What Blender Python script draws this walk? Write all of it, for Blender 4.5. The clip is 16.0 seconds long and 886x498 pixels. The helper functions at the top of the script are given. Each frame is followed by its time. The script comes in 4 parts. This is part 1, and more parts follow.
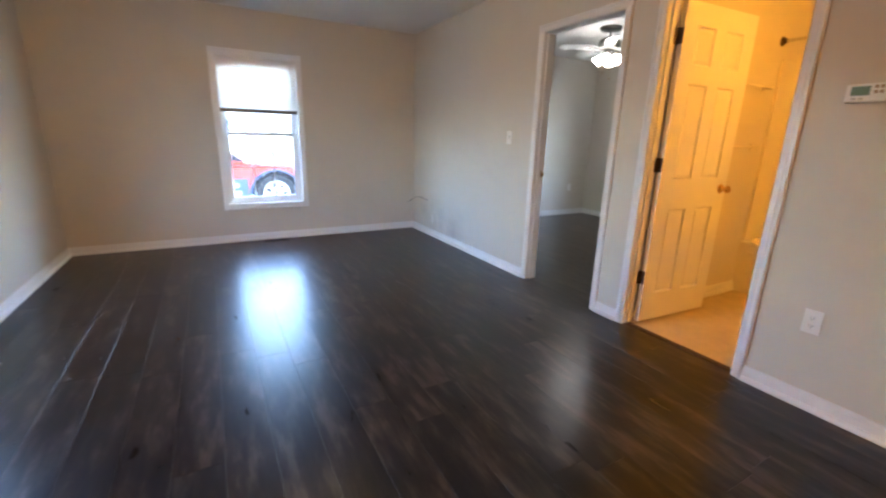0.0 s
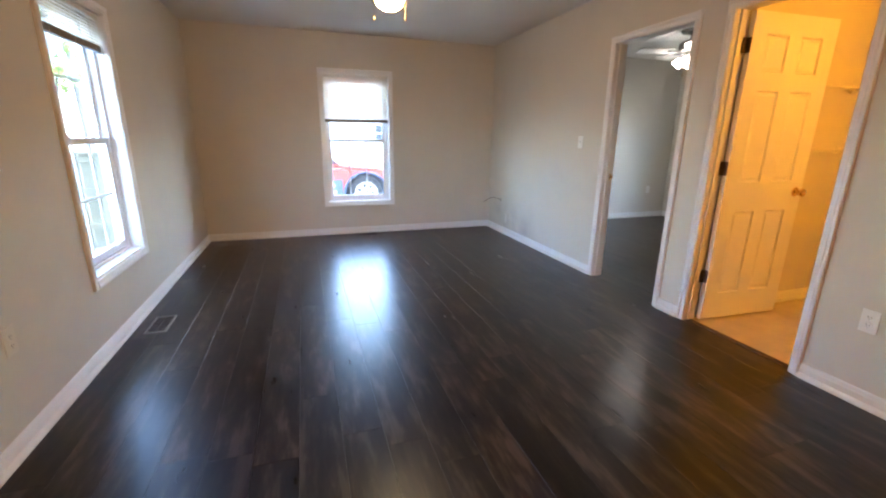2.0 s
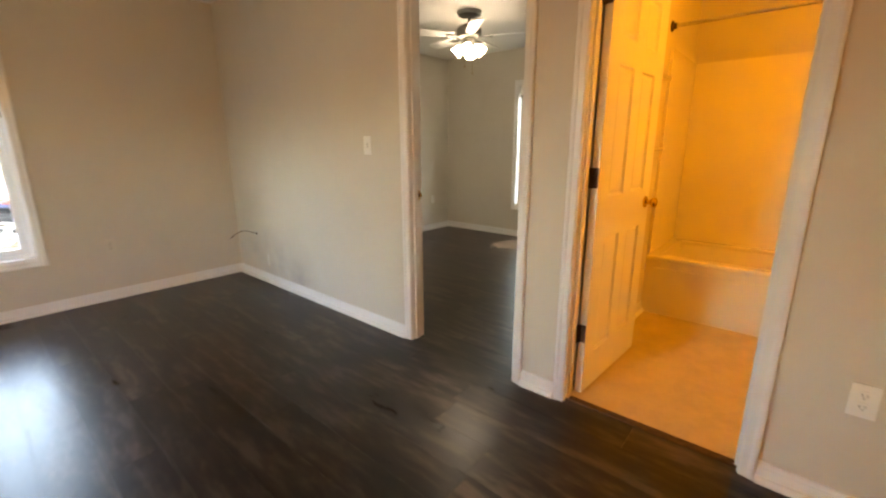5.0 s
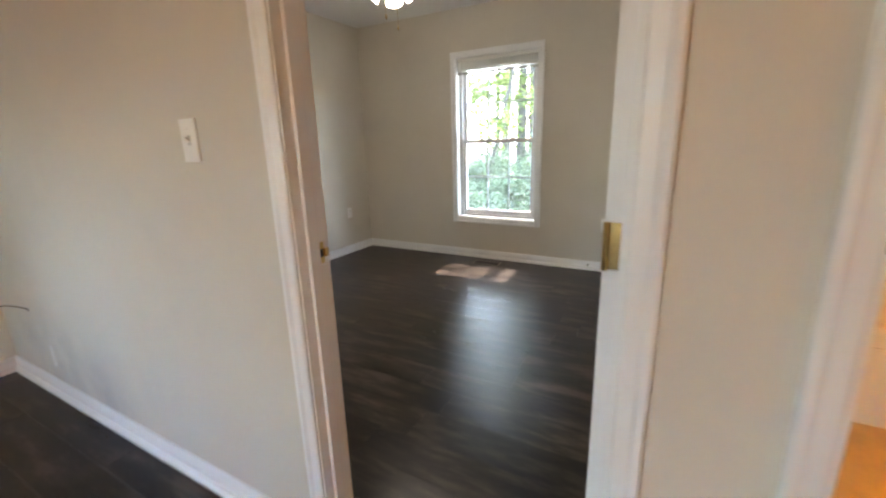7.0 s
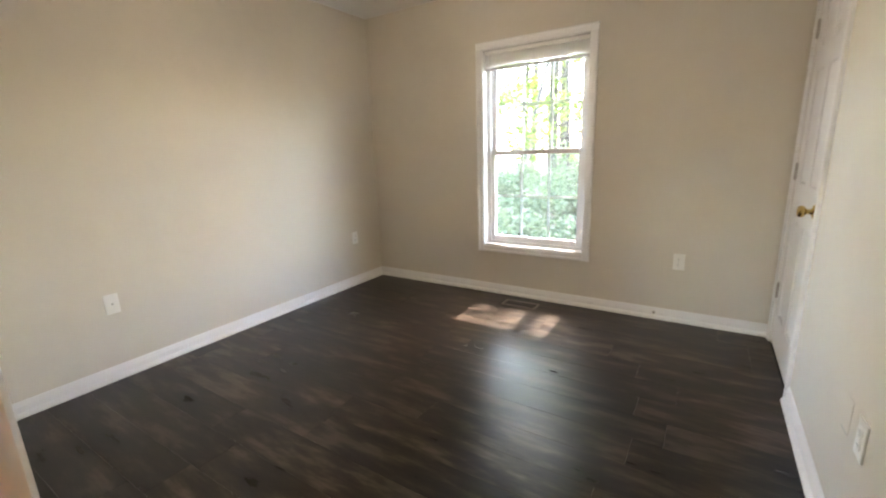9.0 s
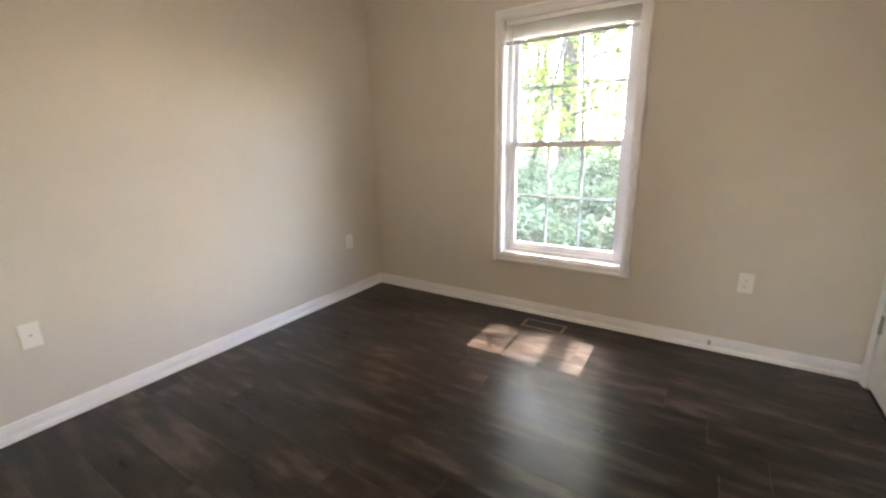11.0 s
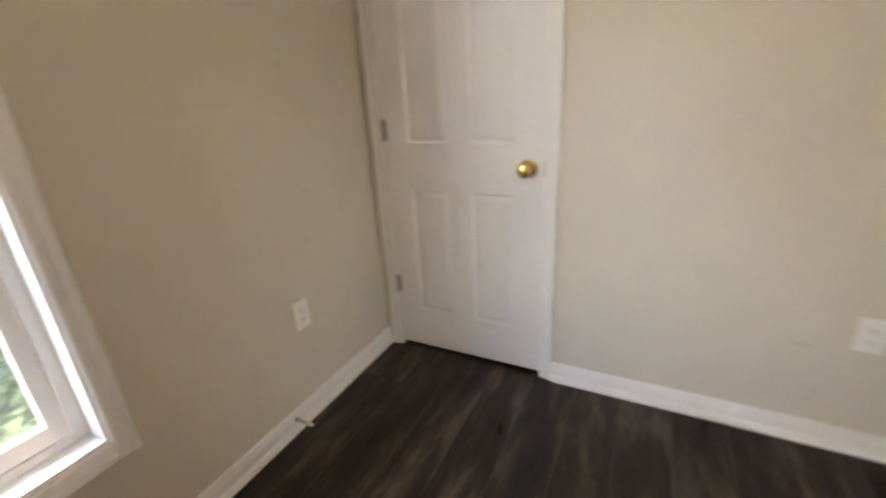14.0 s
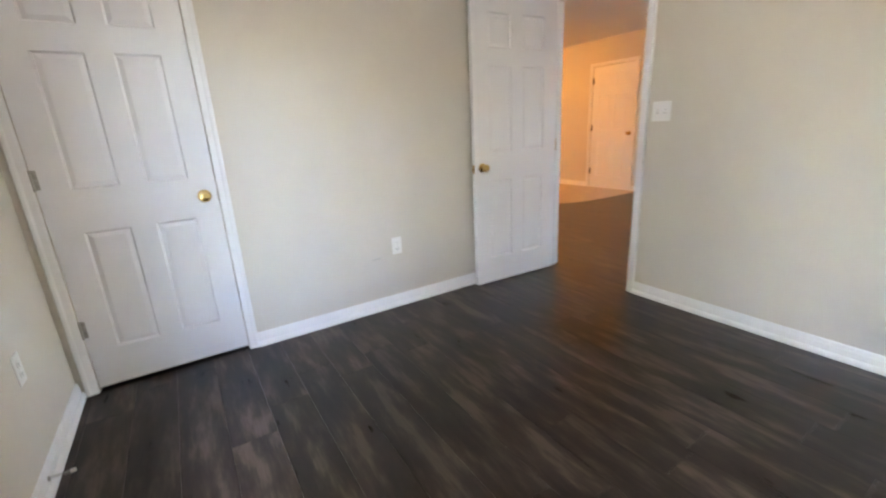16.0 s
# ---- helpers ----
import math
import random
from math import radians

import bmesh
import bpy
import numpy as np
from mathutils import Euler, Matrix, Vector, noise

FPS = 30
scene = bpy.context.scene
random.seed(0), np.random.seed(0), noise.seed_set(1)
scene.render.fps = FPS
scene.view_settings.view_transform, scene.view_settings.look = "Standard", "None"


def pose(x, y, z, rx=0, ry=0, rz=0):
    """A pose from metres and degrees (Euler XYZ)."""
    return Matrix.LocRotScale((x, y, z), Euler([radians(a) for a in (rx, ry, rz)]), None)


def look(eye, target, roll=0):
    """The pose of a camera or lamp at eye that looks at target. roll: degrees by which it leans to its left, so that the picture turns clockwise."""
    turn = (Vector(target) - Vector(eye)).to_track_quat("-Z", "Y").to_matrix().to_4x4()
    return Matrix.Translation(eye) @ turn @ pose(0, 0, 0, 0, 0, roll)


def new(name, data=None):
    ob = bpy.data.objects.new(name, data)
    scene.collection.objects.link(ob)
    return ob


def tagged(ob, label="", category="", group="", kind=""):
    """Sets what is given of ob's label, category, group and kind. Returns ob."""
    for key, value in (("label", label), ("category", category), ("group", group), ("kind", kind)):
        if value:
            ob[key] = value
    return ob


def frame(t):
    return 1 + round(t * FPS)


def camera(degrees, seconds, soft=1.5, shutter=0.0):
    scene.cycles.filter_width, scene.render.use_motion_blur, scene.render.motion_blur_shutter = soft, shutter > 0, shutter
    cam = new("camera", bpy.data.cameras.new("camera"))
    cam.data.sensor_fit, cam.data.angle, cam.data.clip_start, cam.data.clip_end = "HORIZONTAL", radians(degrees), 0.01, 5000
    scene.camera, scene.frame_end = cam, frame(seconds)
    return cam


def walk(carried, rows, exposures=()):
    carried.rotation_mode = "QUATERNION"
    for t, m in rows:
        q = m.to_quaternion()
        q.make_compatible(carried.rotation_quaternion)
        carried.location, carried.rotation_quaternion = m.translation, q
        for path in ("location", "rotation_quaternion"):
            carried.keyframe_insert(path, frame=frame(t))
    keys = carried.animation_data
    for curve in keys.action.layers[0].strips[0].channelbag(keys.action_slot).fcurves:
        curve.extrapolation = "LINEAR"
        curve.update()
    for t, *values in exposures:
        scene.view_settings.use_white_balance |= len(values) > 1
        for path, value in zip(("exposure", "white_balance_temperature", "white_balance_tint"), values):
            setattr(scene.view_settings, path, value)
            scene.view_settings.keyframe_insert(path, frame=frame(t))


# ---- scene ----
cam = camera(93.7, 16.0, soft=2.2, shutter=0.5)
PATH = [
    (0, (-2.392, -5.194, 1.223), (-1.454, -3.505, 0.704), 1.5),
    (0.5, (-2.523, -5.34, 1.239), (-1.764, -3.555, 0.75), 1.3),
    (1, (-2.608, -5.506, 1.26), (-1.926, -3.688, 0.78), 1.1),
    (1.5, (-2.61, -5.563, 1.263), (-1.978, -3.731, 0.767), 0.9),
    (2, (-2.539, -5.571, 1.267), (-1.931, -3.738, 0.747), 0.7),
    (2.5, (-2.507, -5.5, 1.245), (-1.917, -3.671, 0.69), 0.7),
    (3, (-2.49, -5.283, 1.234), (-1.739, -3.511, 0.691), -0.0),
    (3.5, (-2.37, -5.045, 1.232), (-1.367, -3.397, 0.706), -1.3),
    (4, (-2.182, -4.757, 1.239), (-0.951, -3.268, 0.724), -0.4),
    (4.5, (-1.993, -4.504, 1.224), (-0.628, -3.127, 0.732), -0.1),
    (4.7, (-1.9, -4.383, 1.225), (-0.489, -3.05, 0.742), -0.1),
    (6.8, (-0.812, -3.309, 1.211), (0.873, -2.358, 0.706), -1.4),
    (7, (-0.687, -3.233, 1.213), (1.003, -2.285, 0.716), -1.6),
    (7.5, (-0.452, -3.073, 1.21), (1.254, -2.152, 0.721), -1.6),
    (8, (-0.218, -2.917, 1.22), (1.488, -1.992, 0.737), -1.6),
    (8.5, (-0.02, -2.857, 1.23), (1.656, -1.872, 0.757), -1.7),
    (9, (0.069, -2.833, 1.241), (1.707, -1.781, 0.785), -2.0),
    (9.2, (0.072, -2.808, 1.257), (1.701, -1.744, 0.793), -2.0),
    (11.3, (0.701, -2.416, 1.25), (2.325, -1.363, 0.747), -1.3),
    (11.5, (0.84, -2.368, 1.254), (2.465, -1.312, 0.759), -1.0),
    (12, (1.157, -2.229, 1.256), (2.857, -1.327, 0.711), -2.8),
    (12.5, (1.456, -2.091, 1.252), (3.289, -1.63, 0.599), -5.2),
    (13, (1.799, -1.991, 1.24), (3.681, -2.268, 0.623), -3.5),
    (13.2, (1.884, -1.975, 1.205), (3.722, -2.484, 0.602), -2.4),
    (13.5, (2.033, -1.878, 1.171), (3.566, -2.994, 0.536), -1.2),
    (14, (2.154, -1.717, 1.194), (3.016, -3.38, 0.495), -3.3),
    (14.5, (2.222, -1.432, 1.161), (2.357, -3.303, 0.465), -2.1),
    (15, (2.404, -1.222, 1.164), (1.963, -3.078, 0.562), -3.3),
    (15.5, (2.56, -1.003, 1.205), (1.743, -2.743, 0.655), -3.7),
    (16, (2.677, -0.763, 1.194), (1.665, -2.394, 0.631), -3.1),
]
walk(cam, [(t, look(eye, target, roll)) for t, eye, target, roll in PATH],
     exposures=[(0, 5.75, 5900, 15), (0.5, 5.75, 6300, 17), (2, 5.75, 6200, 16), (3, 5.7, 7000, 18), (4.0, 5.75, 7300, 14), (4.5, 5.7, 9200, 15), (7, 5.7, 7100, 18), (7.5, 5.75, 6900, 18), (8.5, 5.95, 7500, 18), (9.2, 5.98, 7700, 20), (11.5, 5.85, 7700, 25), (12.5, 5.75, 7300, 27), (13.2, 5.2, 7600, 27), (13.5, 5.15, 7700, 27), (14, 5.7, 8300, 24), (14.5, 6.4, 7700, 23), (15.5, 6.42, 6600, 20), (16, 6.3, 6500, 20)])

# ---- light and exposure ----
world = bpy.data.worlds.new("world")
scene.world = world
world.use_nodes = True
wn = world.node_tree
sky = wn.nodes.new("ShaderNodeTexSky")
sky.sky_type, sky.sun_disc = "NISHITA", False
SUN_FROM = Vector((0.815, 0.02, 1.17)).normalized()
sky.sun_elevation = math.asin(SUN_FROM.z)
sky.sun_rotation = math.atan2(SUN_FROM.x, SUN_FROM.y)
sky.air_density, sky.dust_density = 1.0, 1.5
wn.links.new(sky.outputs[0], wn.nodes["Background"].inputs[0])
wn.nodes["Background"].inputs[1].default_value = 0.15
sun = new("sun", bpy.data.lights.new("sun", "SUN"))
sun.data.energy, sun.data.angle, sun.data.color = 0.42, radians(0.5), (1.0, 0.95, 0.87)
sun.matrix_world = look(SUN_FROM * 30, (0, 0, 0))

# ---- measures of the house ----
CEIL = 2.46
LW, LN, LS = -3.71, 0.012, -7.2          # living room: west, north, south wall faces
PW, PE = 0.012, 0.112                    # partition between living room and bedroom
BE, BN, BS = 3.290, 0.010, -3.255         # bedroom: east, north, south wall faces
BATH_N, BATH_S, BATH_E = -3.405, -4.91, 2.28
DOOR_H = 2.04


# ---- materials ----
def material(name):
    m = bpy.data.materials.new(name)
    m.use_nodes = True
    nt = m.node_tree
    return m, nt, nt.nodes["Principled BSDF"]


def node(nt, kind, **settings):
    n = nt.nodes.new(kind)
    for key, value in settings.items():
        n.inputs[key].default_value = value
    return n


def ramp(nt, source, stops):
    r = nt.nodes.new("ShaderNodeValToRGB")
    els = r.color_ramp.elements
    els[0].position, els[0].color = stops[0][0], (*stops[0][1], 1)
    els[1].position, els[1].color = stops[-1][0], (*stops[-1][1], 1)
    for p, c in stops[1:-1]:
        e = els.new(p)
        e.color = (*c, 1)
    nt.links.new(source, r.inputs[0])
    return r.outputs[0]


def coords(nt, scale=(1, 1, 1), world_space=False):
    g = nt.nodes.new("ShaderNodeNewGeometry") if world_space else nt.nodes.new("ShaderNodeTexCoord")
    mp = nt.nodes.new("ShaderNodeMapping")
    mp.inputs["Scale"].default_value = scale
    nt.links.new(g.outputs["Position" if world_space else "Object"], mp.inputs[0])
    return mp.outputs[0]


def noise_fac(nt, vec, scale, detail=4, rough=0.6):
    n = node(nt, "ShaderNodeTexNoise", Scale=scale, Detail=detail, Roughness=rough)
    nt.links.new(vec, n.inputs["Vector"])
    return n.outputs["Fac"]


def bump(nt, bsdf, height, strength, distance=0.002):
    b = node(nt, "ShaderNodeBump", Strength=strength, Distance=distance)
    nt.links.new(height, b.inputs["Height"])
    nt.links.new(b.outputs[0], bsdf.inputs["Normal"])


def painted(name, colour, rough=0.5, grain=180.0, grain_strength=0.12, stain=0.06, metal=0.0):
    """Paint or plastic: broad faint stains, a fine roller grain and uneven gloss."""
    m, nt, b = material(name)
    v = coords(nt, world_space=True)
    broad = noise_fac(nt, v, 1.7, 5, 0.6)
    c = Vector(colour)
    nt.links.new(ramp(nt, broad, [(0.3, tuple(c * (1 - stain))), (0.55, tuple(c)), (0.8, tuple(c * (1 + stain * 0.4)))]), b.inputs["Base Color"])
    mid = noise_fac(nt, v, 14, 3)
    r = nt.nodes.new("ShaderNodeMapRange")
    r.inputs["To Min"].default_value, r.inputs["To Max"].default_value = rough - 0.07, rough + 0.07
    nt.links.new(mid, r.inputs[0])
    nt.links.new(r.outputs[0], b.inputs["Roughness"])
    b.inputs["Metallic"].default_value = metal
    if grain_strength:
        bump(nt, b, noise_fac(nt, v, grain, 2), grain_strength, 0.001)
    return m


def metal(name, colour, rough):
    m, nt, b = material(name)
    v = coords(nt)
    b.inputs["Metallic"].default_value = 1.0
    c = Vector(colour)
    nt.links.new(ramp(nt, noise_fac(nt, v, 60, 4), [(0.35, tuple(c * 0.75)), (0.65, tuple(c))]), b.inputs["Base Color"])
    r = nt.nodes.new("ShaderNodeMapRange")
    r.inputs["To Min"].default_value, r.inputs["To Max"].default_value = rough * 0.7, rough * 1.4
    nt.links.new(noise_fac(nt, v, 25, 3), r.inputs[0])
    nt.links.new(r.outputs[0], b.inputs["Roughness"])
    return m


def glowing(name, colour, strength):
    m, nt, b = material(name)
    b.inputs["Base Color"].default_value = (0.9, 0.9, 0.88, 1)
    b.inputs["Roughness"].default_value = 0.3
    b.inputs["Emission Color"].default_value = (*colour, 1)
    b.inputs["Emission Strength"].default_value = strength
    return m


def wall_paint(name, colour):
    """Flat wall paint with roller texture, hand marks and grey scuffs low on the wall."""
    m, nt, b = material(name)
    v = coords(nt, world_space=True)
    c = Vector(colour)
    broad = ramp(nt, noise_fac(nt, v, 0.9, 5, 0.65), [(0.25, tuple(c * 0.93)), (0.5, tuple(c)), (0.8, tuple(c * 1.03))])
    scuff = ramp(nt, noise_fac(nt, coords(nt, (2.2, 2.2, 3.5), True), 1.3, 8, 0.72), [(0.66, (0, 0, 0)), (0.82, (1, 1, 1))])
    mix = nt.nodes.new("ShaderNodeMix")
    mix.data_type = "RGBA"
    mix.inputs["B"].default_value = (*(c * 0.78), 1)
    half = nt.nodes.new("ShaderNodeMath")
    half.operation = "MULTIPLY"
    half.inputs[1].default_value = 0.35
    nt.links.new(scuff, half.inputs[0])
    nt.links.new(half.outputs[0], mix.inputs["Factor"])
    nt.links.new(broad, mix.inputs["A"])
    # smudges low on the living room wall near its corner
    geo = nt.nodes.new("ShaderNodeNewGeometry")
    colour_now = mix.outputs["Result"]
    for centre, radius in (((0.012, -0.62, 0.22), 0.36), ((0.012, -1.05, 0.10), 0.42), ((0.012, -0.30, 0.36), 0.16)):
        dist = nt.nodes.new("ShaderNodeVectorMath")
        dist.operation = "DISTANCE"
        dist.inputs[1].default_value = centre
        nt.links.new(geo.outputs["Position"], dist.inputs[0])
        near = nt.nodes.new("ShaderNodeMapRange")
        near.inputs["From Min"].default_value, near.inputs["From Max"].default_value = radius, 0.0
        nt.links.new(dist.outputs["Value"], near.inputs[0])
        patch = ramp(nt, noise_fac(nt, v, 3.0, 5, 0.6), [(0.36, (0, 0, 0)), (0.70, (1, 1, 1))])
        both = nt.nodes.new("ShaderNodeMath")
        both.operation = "MULTIPLY"
        nt.links.new(near.outputs[0], both.inputs[0])
        nt.links.new(patch, both.inputs[1])
        over = nt.nodes.new("ShaderNodeMix")
        over.data_type = "RGBA"
        over.inputs["B"].default_value = (0.43, 0.40, 0.37, 1)
        nt.links.new(both.outputs[0], over.inputs["Factor"])
        nt.links.new(colour_now, over.inputs["A"])
        colour_now = over.outputs["Result"]
    nt.links.new(colour_now, b.inputs["Base Color"])
    b.inputs["Roughness"].default_value = 0.62
    b.inputs["Specular IOR Level"].default_value = 0.35
    bump(nt, b, noise_fac(nt, v, 220, 3), 0.15, 0.001)
    return m


def plank_material():
    """Dark wood-look vinyl: long grain, smoky lighter streaks, a different tone for each plank."""
    m, nt, b = material("dark wood plank")
    info = nt.nodes.new("ShaderNodeObjectInfo")
    geo = nt.nodes.new("ShaderNodeNewGeometry")
    shift = nt.nodes.new("ShaderNodeVectorMath")
    shift.operation = "MULTIPLY_ADD"
    shift.inputs[1].default_value = (37.0, 53.0, 11.0)
    nt.links.new(info.outputs["Random"], shift.inputs[0])
    nt.links.new(geo.outputs["Position"], shift.inputs[2])

    def stretched(scale):
        mp = nt.nodes.new("ShaderNodeMapping")
        mp.inputs["Scale"].default_value = scale
        nt.links.new(shift.outputs[0], mp.inputs[0])
        return mp.outputs[0]
    streak = noise_fac(nt, stretched((8.0, 1.7, 1)), 1.6, 5, 0.6)
    grain = noise_fac(nt, stretched((60, 2.6, 1)), 2.4, 5, 0.6)
    tone = ramp(nt, streak, [(0.35, (0.0060, 0.0034, 0.0021)), (0.46, (0.0135, 0.0082, 0.0052)), (0.54, (0.028, 0.0190, 0.0132)), (0.64, (0.066, 0.049, 0.037))])
    dark = ramp(nt, grain, [(0.34, (0.55, 0.53, 0.51)), (0.58, (1, 1, 1))])
    mul = nt.nodes.new("ShaderNodeMix")
    mul.data_type, mul.blend_type = "RGBA", "MULTIPLY"
    mul.inputs["Factor"].default_value = 0.55
    nt.links.new(tone, mul.inputs["A"])
    nt.links.new(dark, mul.inputs["B"])
    hsv = node(nt, "ShaderNodeHueSaturation")
    each = nt.nodes.new("ShaderNodeMapRange")
    each.inputs["To Min"].default_value, each.inputs["To Max"].default_value = 0.68, 1.4
    nt.links.new(info.outputs["Random"], each.inputs[0])
    nt.links.new(each.outputs[0], hsv.inputs["Value"])
    nt.links.new(mul.outputs["Result"], hsv.inputs["Color"])
    nt.links.new(hsv.outputs[0], b.inputs["Base Color"])
    r = nt.nodes.new("ShaderNodeMapRange")
    r.inputs["From Min"].default_value, r.inputs["From Max"].default_value = 0.3, 0.7
    r.inputs["To Min"].default_value, r.inputs["To Max"].default_value = 0.27, 0.35
    nt.links.new(streak, r.inputs[0])
    nt.links.new(r.outputs[0], b.inputs["Roughness"])
    b.inputs["Specular IOR Level"].default_value = 0.34
    # the sky's blue put into the reflection colour for a cooler window sheen
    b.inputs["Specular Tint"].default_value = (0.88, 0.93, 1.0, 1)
    b.inputs["Coat Weight"].default_value = 0.15
    b.inputs["Coat Roughness"].default_value = 0.26
    bump(nt, b, grain, 0.25, 0.0006)
    return m


def vinyl_material(name, colour):
    m, nt, b = material(name)
    v = coords(nt, world_space=True)
    c = Vector(colour)
    nt.links.new(ramp(nt, noise_fac(nt, v, 7, 6, 0.65), [(0.3, tuple(c * 0.82)), (0.6, tuple(c)), (0.8, tuple(c * 1.1))]), b.inputs["Base Color"])
    b.inputs["Roughness"].default_value = 0.38
    bump(nt, b, noise_fac(nt, v, 90, 3), 0.15, 0.001)
    return m


def glass_material():
    m, nt, b = material("window glass")
    nt.nodes.remove(b)
    t, g, mix = nt.nodes.new("ShaderNodeBsdfTransparent"), nt.nodes.new("ShaderNodeBsdfGlossy"), nt.nodes.new("ShaderNodeMixShader")
    t.inputs[0].default_value = (0.93, 0.97, 0.96, 1)
    g.inputs["Roughness"].default_value = 0.01
    lw = nt.nodes.new("ShaderNodeLayerWeight")
    curve = nt.nodes.new("ShaderNodeMath")
    curve.operation = "POWER"
    curve.inputs[1].default_value = 5.0
    amount = nt.nodes.new("ShaderNodeMapRange")
    amount.inputs["To Min"].default_value, amount.inputs["To Max"].default_value = 0.03, 0.6
    lw.inputs["Blend"].default_value = 0.5
    nt.links.new(lw.outputs["Facing"], curve.inputs[0])
    nt.links.new(curve.outputs[0], amount.inputs[0])
    nt.links.new(amount.outputs[0], mix.inputs[0])
    nt.links.new(t.outputs[0], mix.inputs[1])
    nt.links.new(g.outputs[0], mix.inputs[2])
    # a faint white haze put into the pane washes out the view
    haze, haze_mix = nt.nodes.new("ShaderNodeBsdfTranslucent"), nt.nodes.new("ShaderNodeMixShader")
    haze.inputs[0].default_value = (0.80, 0.87, 0.90, 1)
    spread = nt.nodes.new("ShaderNodeMapRange")
    spread.inputs["To Min"].default_value, spread.inputs["To Max"].default_value = 0.004, 0.012
    nt.links.new(noise_fac(nt, coords(nt, world_space=True), 4.0, 5, 0.6), spread.inputs[0])
    nt.links.new(spread.outputs[0], haze_mix.inputs[0])
    nt.links.new(mix.outputs[0], haze_mix.inputs[1])
    nt.links.new(haze.outputs[0], haze_mix.inputs[2])
    nt.links.new(haze_mix.outputs[0], nt.nodes["Material Output"].inputs[0])
    return m


def leaf_material(name, dark, light, through_light=0.5):
    m, nt, b = material(name)
    geo = nt.nodes.new("ShaderNodeNewGeometry")
    col = ramp(nt, geo.outputs["Random Per Island"], [(0.0, dark), (1.0, light)])
    nt.links.new(col, b.inputs["Base Color"])
    b.inputs["Roughness"].default_value = 0.5
    tr = nt.nodes.new("ShaderNodeBsdfTranslucent")
    nt.links.new(col, tr.inputs[0])
    mix = nt.nodes.new("ShaderNodeMixShader")
    mix.inputs[0].default_value = through_light
    nt.links.new(b.outputs[0], mix.inputs[1])
    nt.links.new(tr.outputs[0], mix.inputs[2])
    nt.links.new(mix.outputs[0], nt.nodes["Material Output"].inputs[0])
    return m


def rough_material(name, dark, light, scale, rough=0.9, stretch=(1, 1, 1), depth=0.01):
    m, nt, b = material(name)
    v = coords(nt, stretch, True)
    f = noise_fac(nt, v, scale, 8, 0.7)
    nt.links.new(ramp(nt, f, [(0.3, dark), (0.7, light)]), b.inputs["Base Color"])
    b.inputs["Roughness"].default_value = rough
    bump(nt, b, f, 0.5, depth)
    return m


WALL = wall_paint("beige wall paint", (0.635, 0.592, 0.512))
CEILING = painted("flat white ceiling", (0.74, 0.73, 0.71), 0.9, 90, 0.3, 0.03)
TRIM = painted("white trim enamel", (0.80, 0.80, 0.79), 0.34, 160, 0.05, 0.03)
DOOR = painted("white door enamel", (0.80, 0.80, 0.80), 0.36, 260, 0.06, 0.025)
VINYL_WHITE = painted("white window vinyl", (0.80, 0.81, 0.82), 0.4, 100, 0.02, 0.02)
PLATE_AGED = painted("aged beige plate", (0.64, 0.60, 0.51), 0.45, 100, 0.0, 0.03)
PLATE = painted("white plastic plate", (0.82, 0.81, 0.77), 0.32, 100, 0.0, 0.02)
SLOT = painted("dark slot", (0.02, 0.02, 0.02), 0.6, 100, 0.0)
TANBUTTON = painted("tan plastic button", (0.34, 0.22, 0.11), 0.5, 100, 0.0)
GREYBUTTON = painted("grey rubber button", (0.42, 0.42, 0.38), 0.6, 100, 0.0)
LCD = painted("green display", (0.10, 0.16, 0.09), 0.25, 100, 0.0)
BLIND = painted("white blind rail", (0.80, 0.79, 0.75), 0.45, 100, 0.0)
SLAT = leaf_material("white translucent slat", (0.76, 0.73, 0.66), (0.80, 0.77, 0.70), 0.16)
# bedroom slats: light from behind put in as a paler, more translucent copy
SLAT_BRIGHT = leaf_material("brightened white slat", (0.84, 0.83, 0.81), (0.88, 0.87, 0.85), 0.62)
# bedroom bottom rail: shade put into a greyer copy of the white
BLIND_SHADED = painted("blind bottom rail greyed for shade", (0.46, 0.44, 0.42), 0.5, 100, 0.0)
# side window slats: shade put into a darker, more opaque copy
SLAT_DIM = leaf_material("dimmed cream slat", (0.60, 0.55, 0.47), (0.66, 0.61, 0.52), 0.04)
# living room bottom rails: backlit darkness put into a brown colour
BLIND_BACKLIT = painted("blind bottom rail darkened as backlit", (0.20, 0.165, 0.14), 0.5, 100, 0.0)
CORD = painted("white cord", (0.75, 0.74, 0.70), 0.7, 100, 0.0)
BRASS = metal("polished brass", (0.78, 0.55, 0.22), 0.16)
NICKEL = metal("satin nickel hinge", (0.48, 0.46, 0.42), 0.35)
PEWTER = metal("brushed pewter fan housing", (0.30, 0.29, 0.27), 0.4)
BRONZE = metal("dark bronze hinge", (0.10, 0.07, 0.05), 0.45)
CHROME = metal("chrome", (0.75, 0.75, 0.75), 0.12)
REGISTER = painted("brown register metal", (0.055, 0.045, 0.04), 0.45, 100, 0.05)
DUCT = painted("black duct", (0.01, 0.01, 0.01), 0.9, 100, 0.0)
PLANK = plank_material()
UNDERLAY = painted("dark underlay", (0.012, 0.010, 0.009), 0.8, 60, 0.1)
ENTRY_VINYL = vinyl_material("tan entry vinyl", (0.50, 0.40, 0.28))
BATH_VINYL = vinyl_material("cream bathroom vinyl", (0.56, 0.45, 0.28))
TUB = painted("almond tub acrylic", (0.78, 0.73, 0.62), 0.2, 60, 0.01, 0.02)
GLASS = glass_material()
FAN_WHITE = painted("white fan enamel", (0.78, 0.78, 0.76), 0.35, 100, 0.0)
